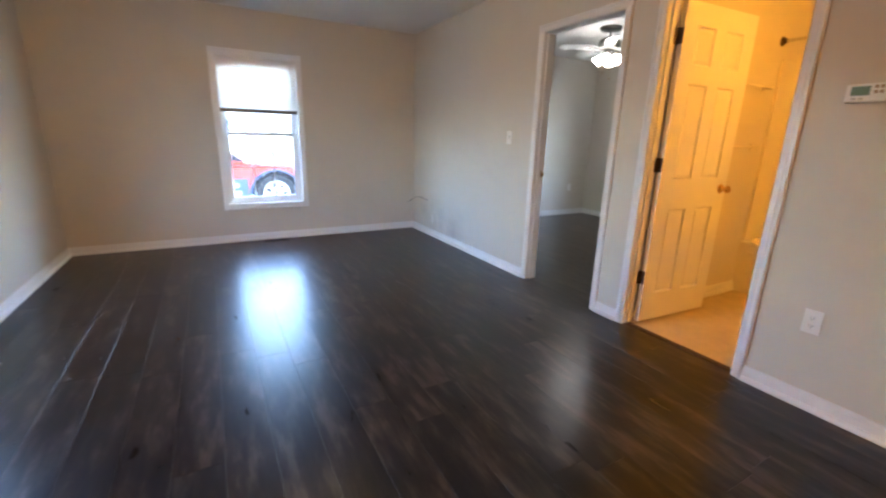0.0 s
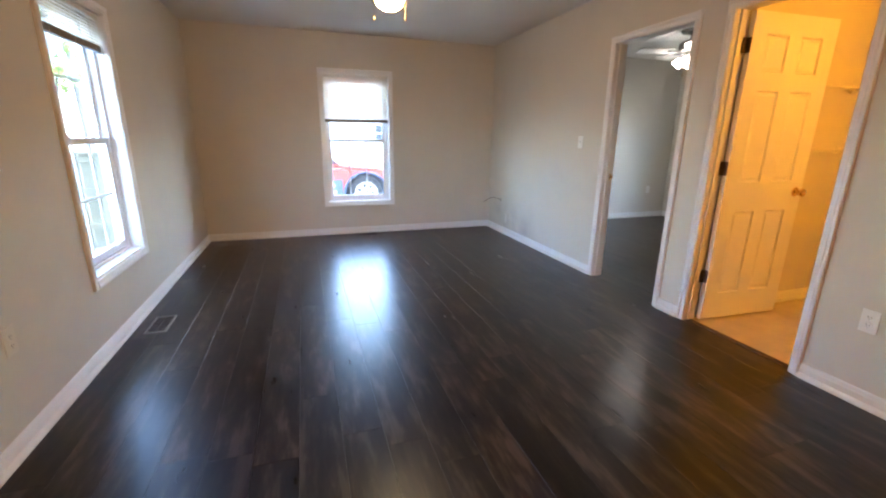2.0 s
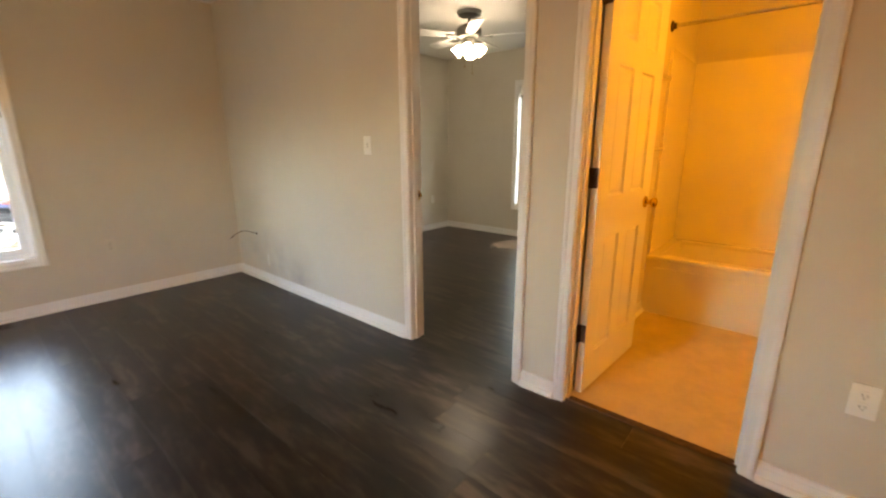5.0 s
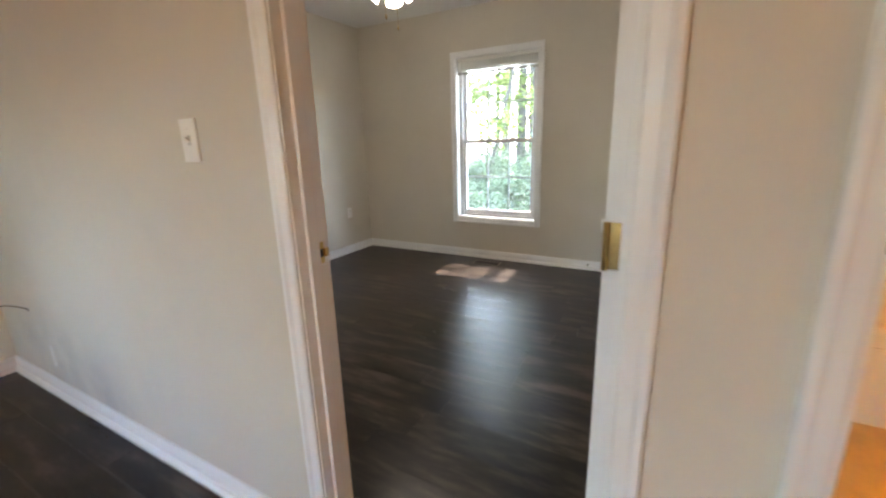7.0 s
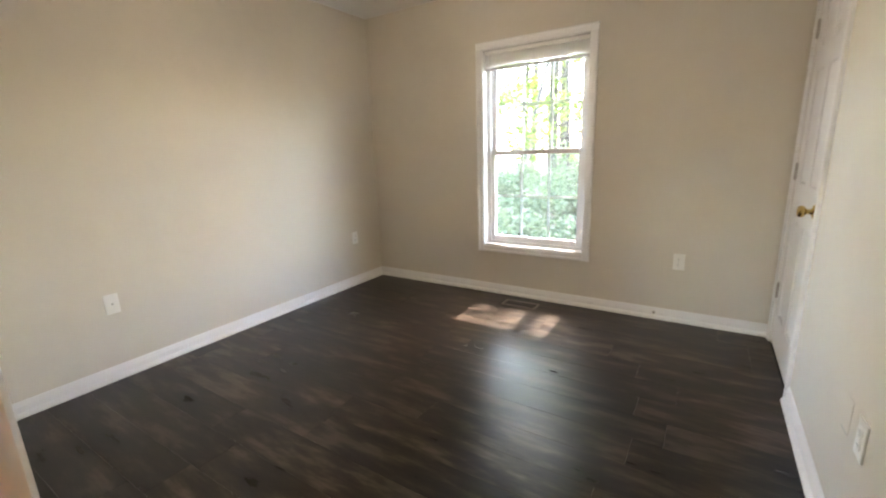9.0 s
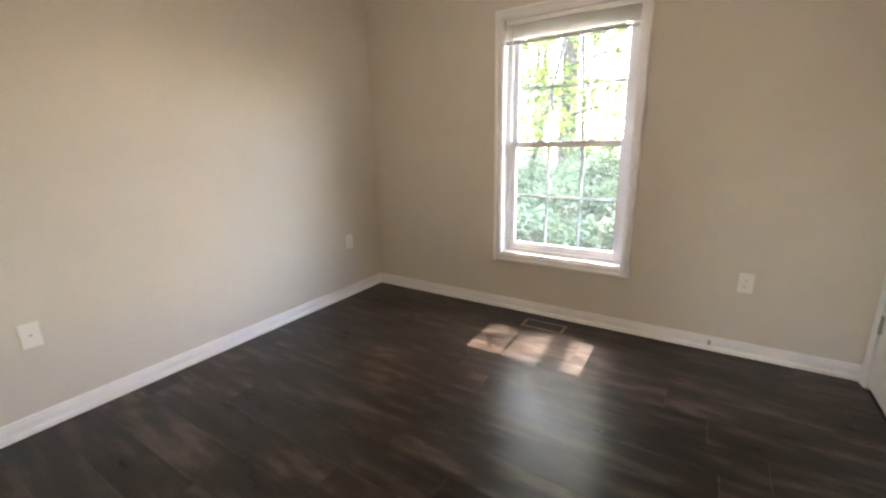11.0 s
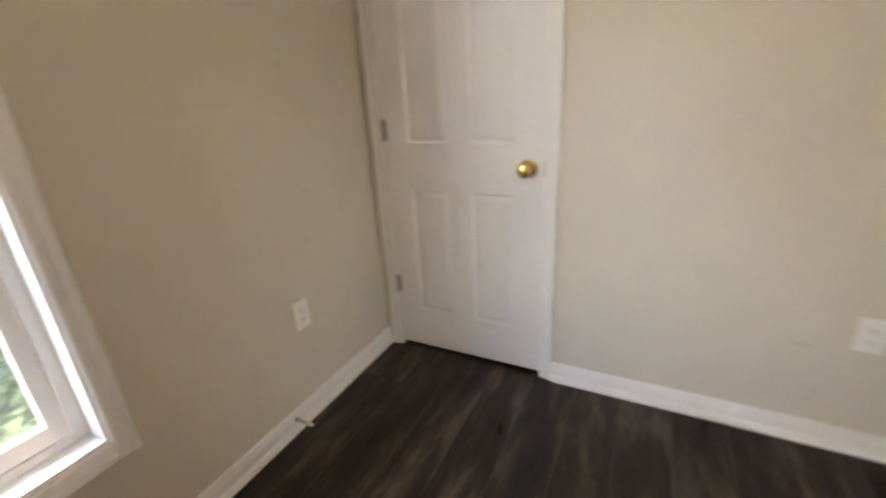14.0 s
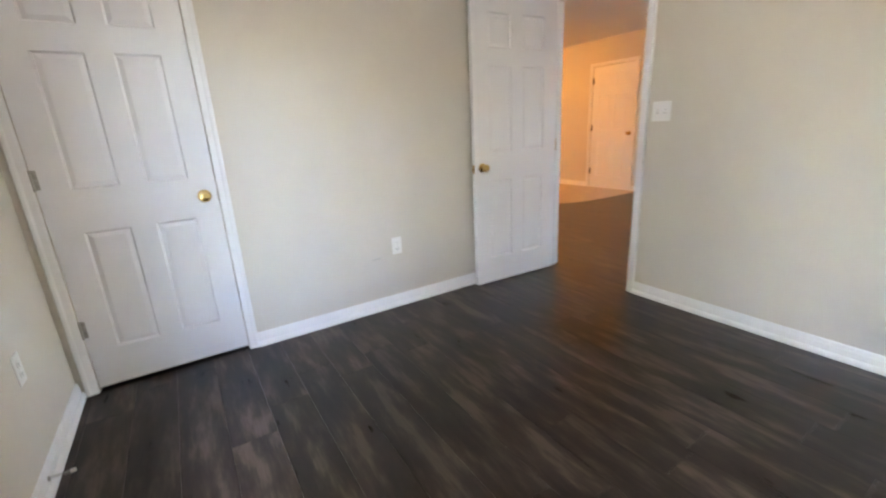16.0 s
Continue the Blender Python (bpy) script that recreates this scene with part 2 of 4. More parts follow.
FAN_WOOD = rough_material("oak fan blade", (0.20, 0.12, 0.06), (0.34, 0.22, 0.12), 9, 0.45, (1, 6, 1), 0.001)
SHADE = glowing("lit frosted glass", (1.0, 0.91, 0.78), 0.75)
GLOBE = glowing("lit warm glass", (1.0, 0.72, 0.38), 1.6)
BATH_BULB = glowing("lit amber bulb", (1.0, 0.40, 0.03), 1.9)
ENTRY_BULB = glowing("lit amber dome", (1.0, 0.42, 0.09), 2.5)
BARK = rough_material("grey brown bark", (0.04, 0.032, 0.026), (0.12, 0.10, 0.08), 14, 0.9, (1, 1, 0.25), 0.03)
LEAF = leaf_material("sunlit leaves", (0.07, 0.115, 0.02), (0.23, 0.28, 0.055))
LEAF_LOW = leaf_material("shrub leaves", (0.055, 0.10, 0.05), (0.22, 0.29, 0.16))
SOIL = rough_material("leaf litter soil", (0.05, 0.042, 0.03), (0.14, 0.12, 0.08), 3.0)
CONCRETE = rough_material("pale concrete drive", (0.42, 0.41, 0.39), (0.56, 0.55, 0.52), 5.0, 0.85, (1, 1, 1), 0.003)
SIDING = painted("white lap siding", (0.72, 0.72, 0.70), 0.6, 30, 0.05)
ROOFING = rough_material("grey shingle", (0.08, 0.08, 0.08), (0.20, 0.19, 0.18), 20)
FENCE = rough_material("weathered fence wood", (0.05, 0.046, 0.026), (0.12, 0.108, 0.062), 8, 0.85, (4, 4, 0.5), 0.003)
CAR_RED = painted("red car paint", (0.50, 0.06, 0.035), 0.14, 60, 0.0, 0.02)
CAR_BLUE = painted("blue lower car panel", (0.06, 0.10, 0.22), 0.3, 60, 0.0, 0.02)
CAR_GLASS = painted("tinted car glass", (0.03, 0.04, 0.05), 0.06, 60, 0.0, 0.0)
TYRE = painted("black tyre rubber", (0.025, 0.025, 0.027), 0.8, 60, 0.1)
RIM = metal("silver wheel cover", (0.72, 0.73, 0.75), 0.25)


# ---- mesh helpers ----
def box(bm, lo, hi, bevel=0.0):
    m = Matrix.Translation((Vector(lo) + Vector(hi)) / 2) @ Matrix.Diagonal((*[max(h - l, 1e-4) for l, h in zip(lo, hi)], 1))
    made = bmesh.ops.create_cube(bm, size=1, matrix=m)["verts"]
    if bevel:
        edges = {e for v in made for e in v.link_edges}
        bmesh.ops.bevel(bm, geom=list(edges), offset=bevel, segments=2, affect="EDGES", profile=0.6)


def tube(bm, a, b, r0, r1=None, seg=14, caps=True):
    a, b = Vector(a), Vector(b)
    q = (b - a).to_track_quat("Z", "Y").to_matrix().to_4x4()
    bmesh.ops.create_cone(bm, cap_ends=caps, segments=seg, radius1=r0, radius2=r0 if r1 is None else r1,
                          depth=(b - a).length, matrix=Matrix.Translation((a + b) / 2) @ q)


def lathe(bm, profile, at, axis=(0, 0, 1), seg=24):
    """Turned shape: profile rows of (radius, height along axis)."""
    q = Vector(axis).to_track_quat("Z", "Y").to_matrix().to_4x4()
    m = Matrix.Translation(at) @ q
    rings = []
    for r, h in profile:
        rings.append([bm.verts.new(m @ Vector((max(r, 1e-5) * math.cos(k * math.tau / seg), max(r, 1e-5) * math.sin(k * math.tau / seg), h))) for k in range(seg)])
    for lower, upper in zip(rings, rings[1:]):
        for k in range(seg):
            bm.faces.new((lower[k], lower[(k + 1) % seg], upper[(k + 1) % seg], upper[k]))


def strip(bm, a, b, u, v, profile):
    """Moulding from a to b; profile points (along u, along v)."""
    a, b, u, v = Vector(a), Vector(b), Vector(u), Vector(v)
    ends = [[bm.verts.new(p + u * x + v * y) for x, y in profile] for p in (a, b)]
    n = len(profile)
    for k in range(n):
        bm.faces.new((ends[0][k], ends[0][(k + 1) % n], ends[1][(k + 1) % n], ends[1][k]))
    bm.faces.new(ends[0][::-1])
    bm.faces.new(ends[1])


def wire(bm, points, r, seg=6):
    for a, b in zip(points, points[1:]):
        tube(bm, a, b, r, r, seg)


def meshed(name, bm, mat, smooth=False):
    bmesh.ops.recalc_face_normals(bm, faces=bm.faces[:])
    me = bpy.data.meshes.new(name)
    bm.to_mesh(me)
    bm.free()
    me.materials.append(mat)
    if smooth:
        me.shade_smooth()
        me.set_sharp_from_angle(angle=radians(35))
    return me


def part(name, bm, mat, parent, label="", smooth=False):
    ob = new(name, meshed(name, bm, mat, smooth))
    ob.parent = parent
    if label:
        tagged(ob, label)
    return ob


def thing(name, label, category, at=(0, 0, 0), group="", kind=""):
    ob = new(name)
    ob.location = at
    ob.empty_display_size = 0.1
    return tagged(ob, label, category, group, kind)


def solid(name, bm, mat, label, category, kind="structure", smooth=False):
    return tagged(new(name, meshed(name, bm, mat, smooth)), label, category, "", kind)


def boxed(lo, hi, bevel=0.0):
    bm = bmesh.new()
    box(bm, lo, hi, bevel)
    return bm


# ---- walls, floors, ceiling ----
def wall(name, label, axis, f0, f1, a0, a1, holes, z0=-0.03, z1=CEIL + 0.02):
    """A wall with thickness from f0 to f1 across, a0 to a1 along; holes (b0, b1, low, high)."""
    bm = bmesh.new()

    def piece(b0, b1, low, high):
        if b1 - b0 > 1e-4 and high - low > 1e-4:
            if axis == "x":
                box(bm, (f0, b0, low), (f1, b1, high))
            else:
                box(bm, (b0, f0, low), (b1, f1, high))
    at = a0
    for b0, b1, low, high in sorted(holes):
        piece(at, b0, z0, z1)
        piece(b0, b1, z0, low)
        piece(b0, b1, high, z1)
        at = b1
    piece(at, a1, z0, z1)
    return solid(name, bm, WALL, label, "wall")


WIN1 = (-2.263, -1.446, 0.424, 2.008)     # living room north window opening: along x, then heights
WIN2 = (-2.835, -2.060, 0.455, 2.000)     # living room west window opening: along y
WIN3 = (-2.051, -1.200, 0.426, 2.020)     # bedroom east window opening: along y
BED_DOOR = (-3.178, -2.422)
BATH_DOOR = (-4.184, -3.467)
CLOSET = (2.507, 3.210)
FRONT = (-5.84, -5.02)

wall("wall_living_north", "beige painted wall with a white-framed window", "y", LN, LN + 0.15, LW - 0.15, PE, [WIN1])
wall("wall_living_west", "beige painted wall with window and front door", "x", LW - 0.15, LW, LS - 0.15, LN, [WIN2, (*FRONT, -0.03, DOOR_H)])
wall("wall_living_south", "plain beige painted wall", "y", LS - 0.15, LS, LW, PE, [])
wall("wall_partition", "beige painted partition wall with two doorways", "x", PW, PE, LS, LN,
     [(*BED_DOOR, -0.03, DOOR_H), (*BATH_DOOR, -0.03, DOOR_H)])
wall("wall_bedroom_north", "plain beige painted wall with outlets", "y", BN, BN + 0.15, PE, BE + 0.15, [])
wall("wall_bedroom_east", "beige painted wall with a white-framed window", "x", BE, BE + 0.15, -4.1, BN, [WIN3])
wall("wall_bedroom_south", "beige painted wall with a closet door", "y", BATH_N, BS, PE, BE, [(*CLOSET, -0.03, DOOR_H)])
wall("wall_bath_east", "beige painted wall behind the tub", "x", BATH_E, BATH_E + 0.1, BATH_S - 0.1, BATH_N, [])
wall("wall_bath_south", "beige painted bathroom wall", "y", BATH_S - 0.1, BATH_S, PE, BATH_E, [])
# unseen wall behind the shut closet door, added to block daylight
wall("wall_closet_back", "unseen closet wall added to keep light out", "y", -4.1, -4.0, BATH_E + 0.1, BE, [])

solid("ceiling", boxed((LW - 0.15, LS - 0.15, CEIL), (BE + 0.15, BN + 0.15, CEIL + 0.12)), CEILING, "flat white painted ceiling", "ceiling")

# unseen roof; east eave set out to keep sun off the upper sash
bm = bmesh.new()
rx0, rx1, ry0, ry1 = LW - 0.22, 4.34, LS - 0.5, 0.55
lowv = [bm.verts.new(p) for p in ((rx0, ry0, 2.575), (rx1, ry0, 2.575), (rx1, ry1, 2.575), (rx0, ry1, 2.575))]
topv = [bm.verts.new(p) for p in ((rx0, ry0, 2.70), (rx1, ry0, 2.70), (rx1, ry1, 2.70), (rx0, ry1, 2.70))]
ridge = [bm.verts.new(p) for p in ((rx0 + 2, (ry0 + ry1) / 2, 4.0), (rx1 - 2, (ry0 + ry1) / 2, 4.0))]
bm.faces.new(lowv[::-1])
for k in range(4):
    bm.faces.new((lowv[k], lowv[(k + 1) % 4], topv[(k + 1) % 4], topv[k]))
bm.faces.new((topv[0], topv[1], ridge[1], ridge[0]))
bm.faces.new((topv[1], topv[2], ridge[1]))
bm.faces.new((topv[2], topv[3], ridge[0], ridge[1]))
bm.faces.new((topv[3], topv[0], ridge[0]))
solid("roof", bm, ROOFING, "unseen grey shingle roof, eaves placed to block sun", "roof")

# floors
floor = solid("floor", boxed((LW, LS, -0.12), (BE, BN, -0.006)), UNDERLAY, "dark brown wood-look plank floor", "floor")
bm = bmesh.new()
strip(bm, (0, 0, 0.0004), (0, 0, 0.0035), (1, 0, 0), (0, 1, 0), [(LW, LS), (-1.3, LS), (-1.3, -5.75), (-1.62, -5.42), (-2.0, -5.10), (-2.3, -4.935), (-2.62, -4.865), (LW, -4.850)])
solid("floor_entry", bm, ENTRY_VINYL, "tan sheet vinyl entry floor", "floor")
solid("floor_bath", boxed((0.055, BATH_S, -0.005), (BATH_E, BATH_N, 0.002)), BATH_VINYL, "cream sheet vinyl bathroom floor", "floor")
bm = bmesh.new()
strip(bm, (0.055, BATH_DOOR[0], 0), (0.055, BATH_DOOR[1], 0), (1, 0, 0), (0, 0, 1), [(-0.02, 0), (-0.016, 0.005), (0.016, 0.007), (0.02, 0.002), (0.02, 0)])
solid("threshold", bm, BRONZE, "dark metal threshold strip at the bathroom door", "threshold")

BASE = [(0, 0), (0, 0.012), (0.058, 0.012), (0.064, 0.009), (0.076, 0.008), (0.083, 0.003), (0.083, 0)]
SHOE = [(0, 0.012), (0, 0.028), (0.010, 0.0272), (0.018, 0.024), (0.024, 0.0185), (0.026, 0.012)]


def baseboard(a, b, out):
    """Baseboard with a quarter-round shoe along the foot of a wall."""
    ob = thing("baseboard", "white painted baseboard with quarter-round shoe", "baseboard", kind="structure")
    bm = bmesh.new()
    strip(bm, (*a, 0.0015), (*b, 0.0015), (0, 0, 1), out, BASE)
    part("board", bm, TRIM, ob)
    bm = bmesh.new()
    strip(bm, (*a, 0.0015), (*b, 0.0015), (0, 0, 1), out, SHOE)
    part("shoe_moulding", bm, TRIM, ob)


CAS = 0.052
N_, S_, E_, W_ = (0, 1, 0), (0, -1, 0), (1, 0, 0), (-1, 0, 0)
baseboard((LW, LN), (PW, LN), S_)
baseboard((LW, LS), (LW, FRONT[0] - CAS), E_)
baseboard((LW, FRONT[1] + CAS), (LW, LN), E_)
baseboard((LW, LS), (PW, LS), N_)
baseboard((PW, LS), (PW, BATH_DOOR[0] - CAS), W_)
baseboard((PW, BATH_DOOR[1] + CAS), (PW, BED_DOOR[0] - CAS), W_)
baseboard((PW, BED_DOOR[1] + CAS), (PW, LN), W_)
baseboard((PE, BN), (BE, BN), S_)
baseboard((BE, BS), (BE, BN), W_)
baseboard((PE, BS), (CLOSET[0] - CAS, BS), N_)
baseboard((PE, BED_DOOR[1] + CAS), (PE, BN), E_)
baseboard((PE, BATH_N), (1.50, BATH_N), S_)

CASING = [(0, 0), (0, 0.009), (0.006, 0.012), (0.028, 0.013), (0.037, 0.018), (0.047, 0.018), (0.052, 0.014), (0.052, 0)]


def casing(name, plane, axis, out, lo, hi, z0, z1, sill=False, sides=(-1, 1)):
    """Mitre-look casing round an opening in the plane; axis is the direction along the wall."""
    ob = thing(name, "white moulded casing round an opening", "door casing" if not sill else "window casing", kind="structure")
    al = Vector(axis)

    def at(s, z):
        p = al * s
        base = Vector((plane, 0, 0)) if abs(al.y) > 0.5 else Vector((0, plane, 0))
        return p + base + Vector((0, 0, z))
    bottom = z0 - CAS if sill else z0
    for s, d in ((lo, -1), (hi, 1)):
        if d not in sides:
            continue
        bm = bmesh.new()
        strip(bm, at(s, bottom), at(s, z1), al * d, out, CASING)
        part("side_casing", bm, TRIM, ob)
    bm = bmesh.new()
    strip(bm, at(lo - CAS, z1), at(hi + CAS, z1), (0, 0, 1), out, [(x, y * 1.04) for x, y in CASING])
    part("head_casing", bm, TRIM, ob)
    if sill:
        bm = bmesh.new()
        strip(bm, at(lo, z0), at(hi, z0), (0, 0, -1), out, [(x, y * 0.97) for x, y in CASING])
        part("bottom_casing", bm, TRIM, ob)
    return ob


def jamb(name, x0, x1, lo, hi, stop_at):
    """Door jamb lining with its stop, in a wall across x."""
    ob = thing(name, "white painted door jamb with stop", "door jamb", kind="structure")
    for s, d in ((lo, 1), (hi, -1)):
        bm = bmesh.new()
        box(bm, (x0, min(s, s + 0.004 * d), 0.0), (x1, max(s, s + 0.004 * d), DOOR_H))
        part("jamb_side", bm, TRIM, ob)
        bm = bmesh.new()
        box(bm, (stop_at, min(s + 0.0042 * d, s + 0.015 * d), 0.0), (stop_at + 0.034, max(s + 0.0042 * d, s + 0.015 * d), DOOR_H - 0.006), 0.002)
        part("door_stop_strip", bm, TRIM, ob)
    bm = bmesh.new()
    box(bm, (x0, lo + 0.0045, DOOR_H - 0.005), (x1, hi - 0.0045, DOOR_H))
    part("jamb_head", bm, TRIM, ob)
    return ob


for lo, hi in (BED_DOOR, BATH_DOOR):
    casing("door_casing", PW, (0, 1, 0), W_, lo, hi, 0.0, DOOR_H)
    jamb("door_jamb", PW - 0.002, PE + 0.002, lo, hi, 0.041)
casing("door_casing", PE, (0, 1, 0), E_, BED_DOOR[0] + 0.045, BED_DOOR[1], 0.0, DOOR_H, sides=(1,))
casing("door_casing", BS, (1, 0, 0), N_, CLOSET[0], CLOSET[1], 0.0, DOOR_H)
casing("door_casing", LW, (0, 1, 0), E_, FRONT[0], FRONT[1], 0.0, DOOR_H)


# ---- doors ----
def door_slab(w, h=2.018, t=0.035):
    """Six-panel moulded slab from (0, 0, 0) to (w, t, h): both faces with sunk and raised panels."""
    stile, mull = 0.155 * w / 0.7 * 0.75, 0.10
    pw = (w - 2 * stile - mull) / 2
    xs = [0, stile, stile + pw, stile + pw + mull, w - stile, w]
    zs = [0, 0.195, 0.785, 0.985, 1.565, 1.675, 1.895, h]
    bm = bmesh.new()
    panels = []
    for y in (0, t):
        grid = [[bm.verts.new((x, y, z)) for z in zs] for x in xs]
        for i in range(5):
            for k in range(7):
                f = bm.faces.new((grid[i][k], grid[i + 1][k], grid[i + 1][k + 1], grid[i][k + 1]))
                if i in (1, 3) and k in (1, 3, 5):
                    panels.append(f)
    bmesh.ops.remove_doubles(bm, verts=bm.verts[:], dist=1e-6)
    edge = [e for e in bm.edges if e.is_boundary]
    bmesh.ops.bridge_loops(bm, edges=edge)
    bmesh.ops.recalc_face_normals(bm, faces=bm.faces[:])
    panels = [f for f in panels if f.is_valid]
    bmesh.ops.inset_individual(bm, faces=panels, thickness=0.011, depth=-0.012)
    bmesh.ops.inset_individual(bm, faces=panels, thickness=0.004, depth=0.0)
    bmesh.ops.inset_individual(bm, faces=panels, thickness=0.026, depth=0.007)
    return bm


def knob_bm(at, out, scale=1.0):
    bm = bmesh.new()
    s = scale
    lathe(bm, [(0, 0), (0.033 * s, 0), (0.033 * s, 0.004), (0.027 * s, 0.009), (0.014 * s, 0.011), (0.011 * s, 0.02), (0.012 * s, 0.03),
               (0.022 * s, 0.036), (0.027 * s, 0.045), (0.027 * s, 0.053), (0.022 * s, 0.061), (0.012 * s, 0.064), (0, 0.0645)], at, out, 24)
    return bm


def hinge_bm(at, along, out, h=0.089):
    """Butt hinge: two leaves and a barrel with tips."""
    bm = bmesh.new()
    a, al, o = Vector(at), Vector(along), Vector(out)
    for d in (-1, 1):
        c = a + al * d * 0.011
        size = [abs(al[k]) * 0.010 + abs(o[k]) * 0.0012 + (h / 2 if k == 2 else 0) for k in range(3)]
        box(bm, c - Vector(size), c + Vector(size))
    p = a + o * 0.004
    tube(bm, p - Vector((0, 0, h / 2)), p + Vector((0, 0, h / 2)), 0.006, 0.006, 12)
    for d in (-1, 1):
        tube(bm, p + Vector((0, 0, d * h / 2)), p + Vector((0, 0, d * (h / 2 + 0.007))), 0.0065, 0.003, 12)
    return bm


# bedroom door, swung fully open along the south wall; local x from the hinge to the free edge
door = thing("door_1", "white six-panel bedroom door standing open against the wall", "door", (PE + 0.008, -3.161, 0.012), kind="structure")
door.rotation_euler = (0, 0, radians(-2.6))
part("slab", door_slab(0.765), DOOR, door)
part("door_handle", knob_bm((0.765 - 0.062, 0.035, 0.886), (0, 1, 0)), BRASS, door, "polished brass door knob", True)
bm = bmesh.new()
box(bm, (0.7645, 0.006, 0.850), (0.7665, 0.029, 0.910))
tube(bm, (0.766, 0.0175, 0.880), (0.776, 0.0175, 0.880), 0.008, 0.006, 12)
part("latch_plate", bm, BRASS, door, "brass latch plate on the door edge")
for z in (0.30, 1.005, 1.80):
    bm = bmesh.new()
    box(bm, (-0.0025, 0.003, z - 0.045), (-0.0005, 0.034, z + 0.045))
    tube(bm, (-0.0065, 0.030, z - 0.046), (-0.0065, 0.030, z + 0.046), 0.006, 0.006, 12)
    part("hinge", bm, {0.30: TRIM, 1.005: BRASS, 1.80: TRIM}[z], door, {0.30: "hinge painted over in white", 1.005: "brass hinge specked with paint", 1.80: "hinge painted over in white"}[z])

# bathroom door, open into the bathroom
door = thing("door_2", "white six-panel bathroom door standing open", "door", (PE + 0.006, -3.479, 0.012), kind="structure")
door.rotation_euler = (0, 0, radians(-3.0))
bm = door_slab(0.70)
bmesh.ops.translate(bm, vec=(0, -0.035, 0), verts=bm.verts[:])
part("slab", bm, DOOR, door)
part("door_handle", knob_bm((0.70 - 0.06, -0.035, 0.91), (0, -1, 0)), BRASS, door, "brass door knob", True)
part("door_handle", knob_bm((0.70 - 0.06, 0.0, 0.91), (0, 1, 0)), BRASS, door, "brass door knob", True)
for z in (0.32, 1.075, 1.825):
    bm = bmesh.new()
    box(bm, (-0.003, -0.034, z - 0.045), (-0.0005, -0.003, z + 0.045))
    tube(bm, (-0.009, -0.003, z - 0.046), (-0.009, -0.003, z + 0.046), 0.0075, 0.0075, 12)
    box(bm, (-0.034, -0.0055, z - 0.045), (-0.009, -0.0025, z + 0.045))
    part("hinge", bm, BRONZE, door, "dark bronze hinge")

# closet door, shut
door = thing("door_3", "white six-panel closet door, shut", "door", (CLOSET[0] + 0.004, BS - 0.036, 0.022), kind="structure")
part("slab", door_slab(CLOSET[1] - CLOSET[0] - 0.008, 2.010), DOOR, door)
part("door_handle", knob_bm((0.062, 0.035, 0.892), (0, 1, 0)), BRASS, door, "polished brass door knob", True)
for z in (0.32, 1.04, 1.79):
    part("hinge", hinge_bm((CLOSET[1] - CLOSET[0] - 0.006, 0.0365, z), (1, 0, 0), (0, 1, 0), 0.085), NICKEL, door, "satin metal hinge")
bm = boxed((-0.0005, 0.030, 0.862), (0.0025, 0.0365, 0.922))
part("latch_plate", bm, NICKEL, door)

# front door, shut
door = thing("door_4", "white six-panel front door, shut", "door", (LW - 0.012, FRONT[0] + 0.004, 0.012), kind="structure")
door.rotation_euler = (0, 0, radians(90))
part("slab", door_slab(FRONT[1] - FRONT[0] - 0.008), DOOR, door)
part("door_handle", knob_bm((FRONT[1] - FRONT[0] - 0.07, 0.0, 0.93), (0, -1, 0)), BRASS, door, "brass door knob", True)
for z in (0.28, 1.03, 1.80):
    part("hinge", hinge_bm((0.0, -0.001, z), (1, 0, 0), (0, -1, 0), 0.1), BRONZE, door, "dark metal hinge")

bm = bmesh.new()
for lo, hi in (((-0.0045, 0.037, 0.0), (0.03, 0.09, 2.026)), ((0.787, 0.037, 0.0), (0.8215, 0.09, 2.026)), ((0.03, 0.037, 1.99), (0.787, 0.09, 2.026)), ((-0.0045, -0.012, -0.011), (0.8215, 0.09, 0.012))):
    box(bm, lo, hi)
part("door_frame", bm, TRIM, door)

# strike plate on the bedroom jamb
st = thing("strike_plate", "brass strike plate with paint round it", "strike plate", (PE - 0.026, BED_DOOR[1] - 0.0045, 0.937))
bm = bmesh.new()
for lo, hi in (((-0.012, -0.0015, -0.029), (0.012, 0, -0.011)), ((-0.012, -0.0015, 0.011), (0.012, 0, 0.029)),
               ((-0.012, -0.0015, -0.011), (-0.008, 0, 0.011)), ((0.008, -0.0015, -0.011), (0.012, 0, 0.011)), ((0.0122, -0.005, -0.012), (0.024, -0.0005, 0.012))):
    box(bm, lo, hi)
part("plate", bm, BRASS, st)
part("latch_hole", boxed((-0.0078, -0.0008, -0.0108), (0.0078, -0.0002, 0.0108)), SLOT, st)


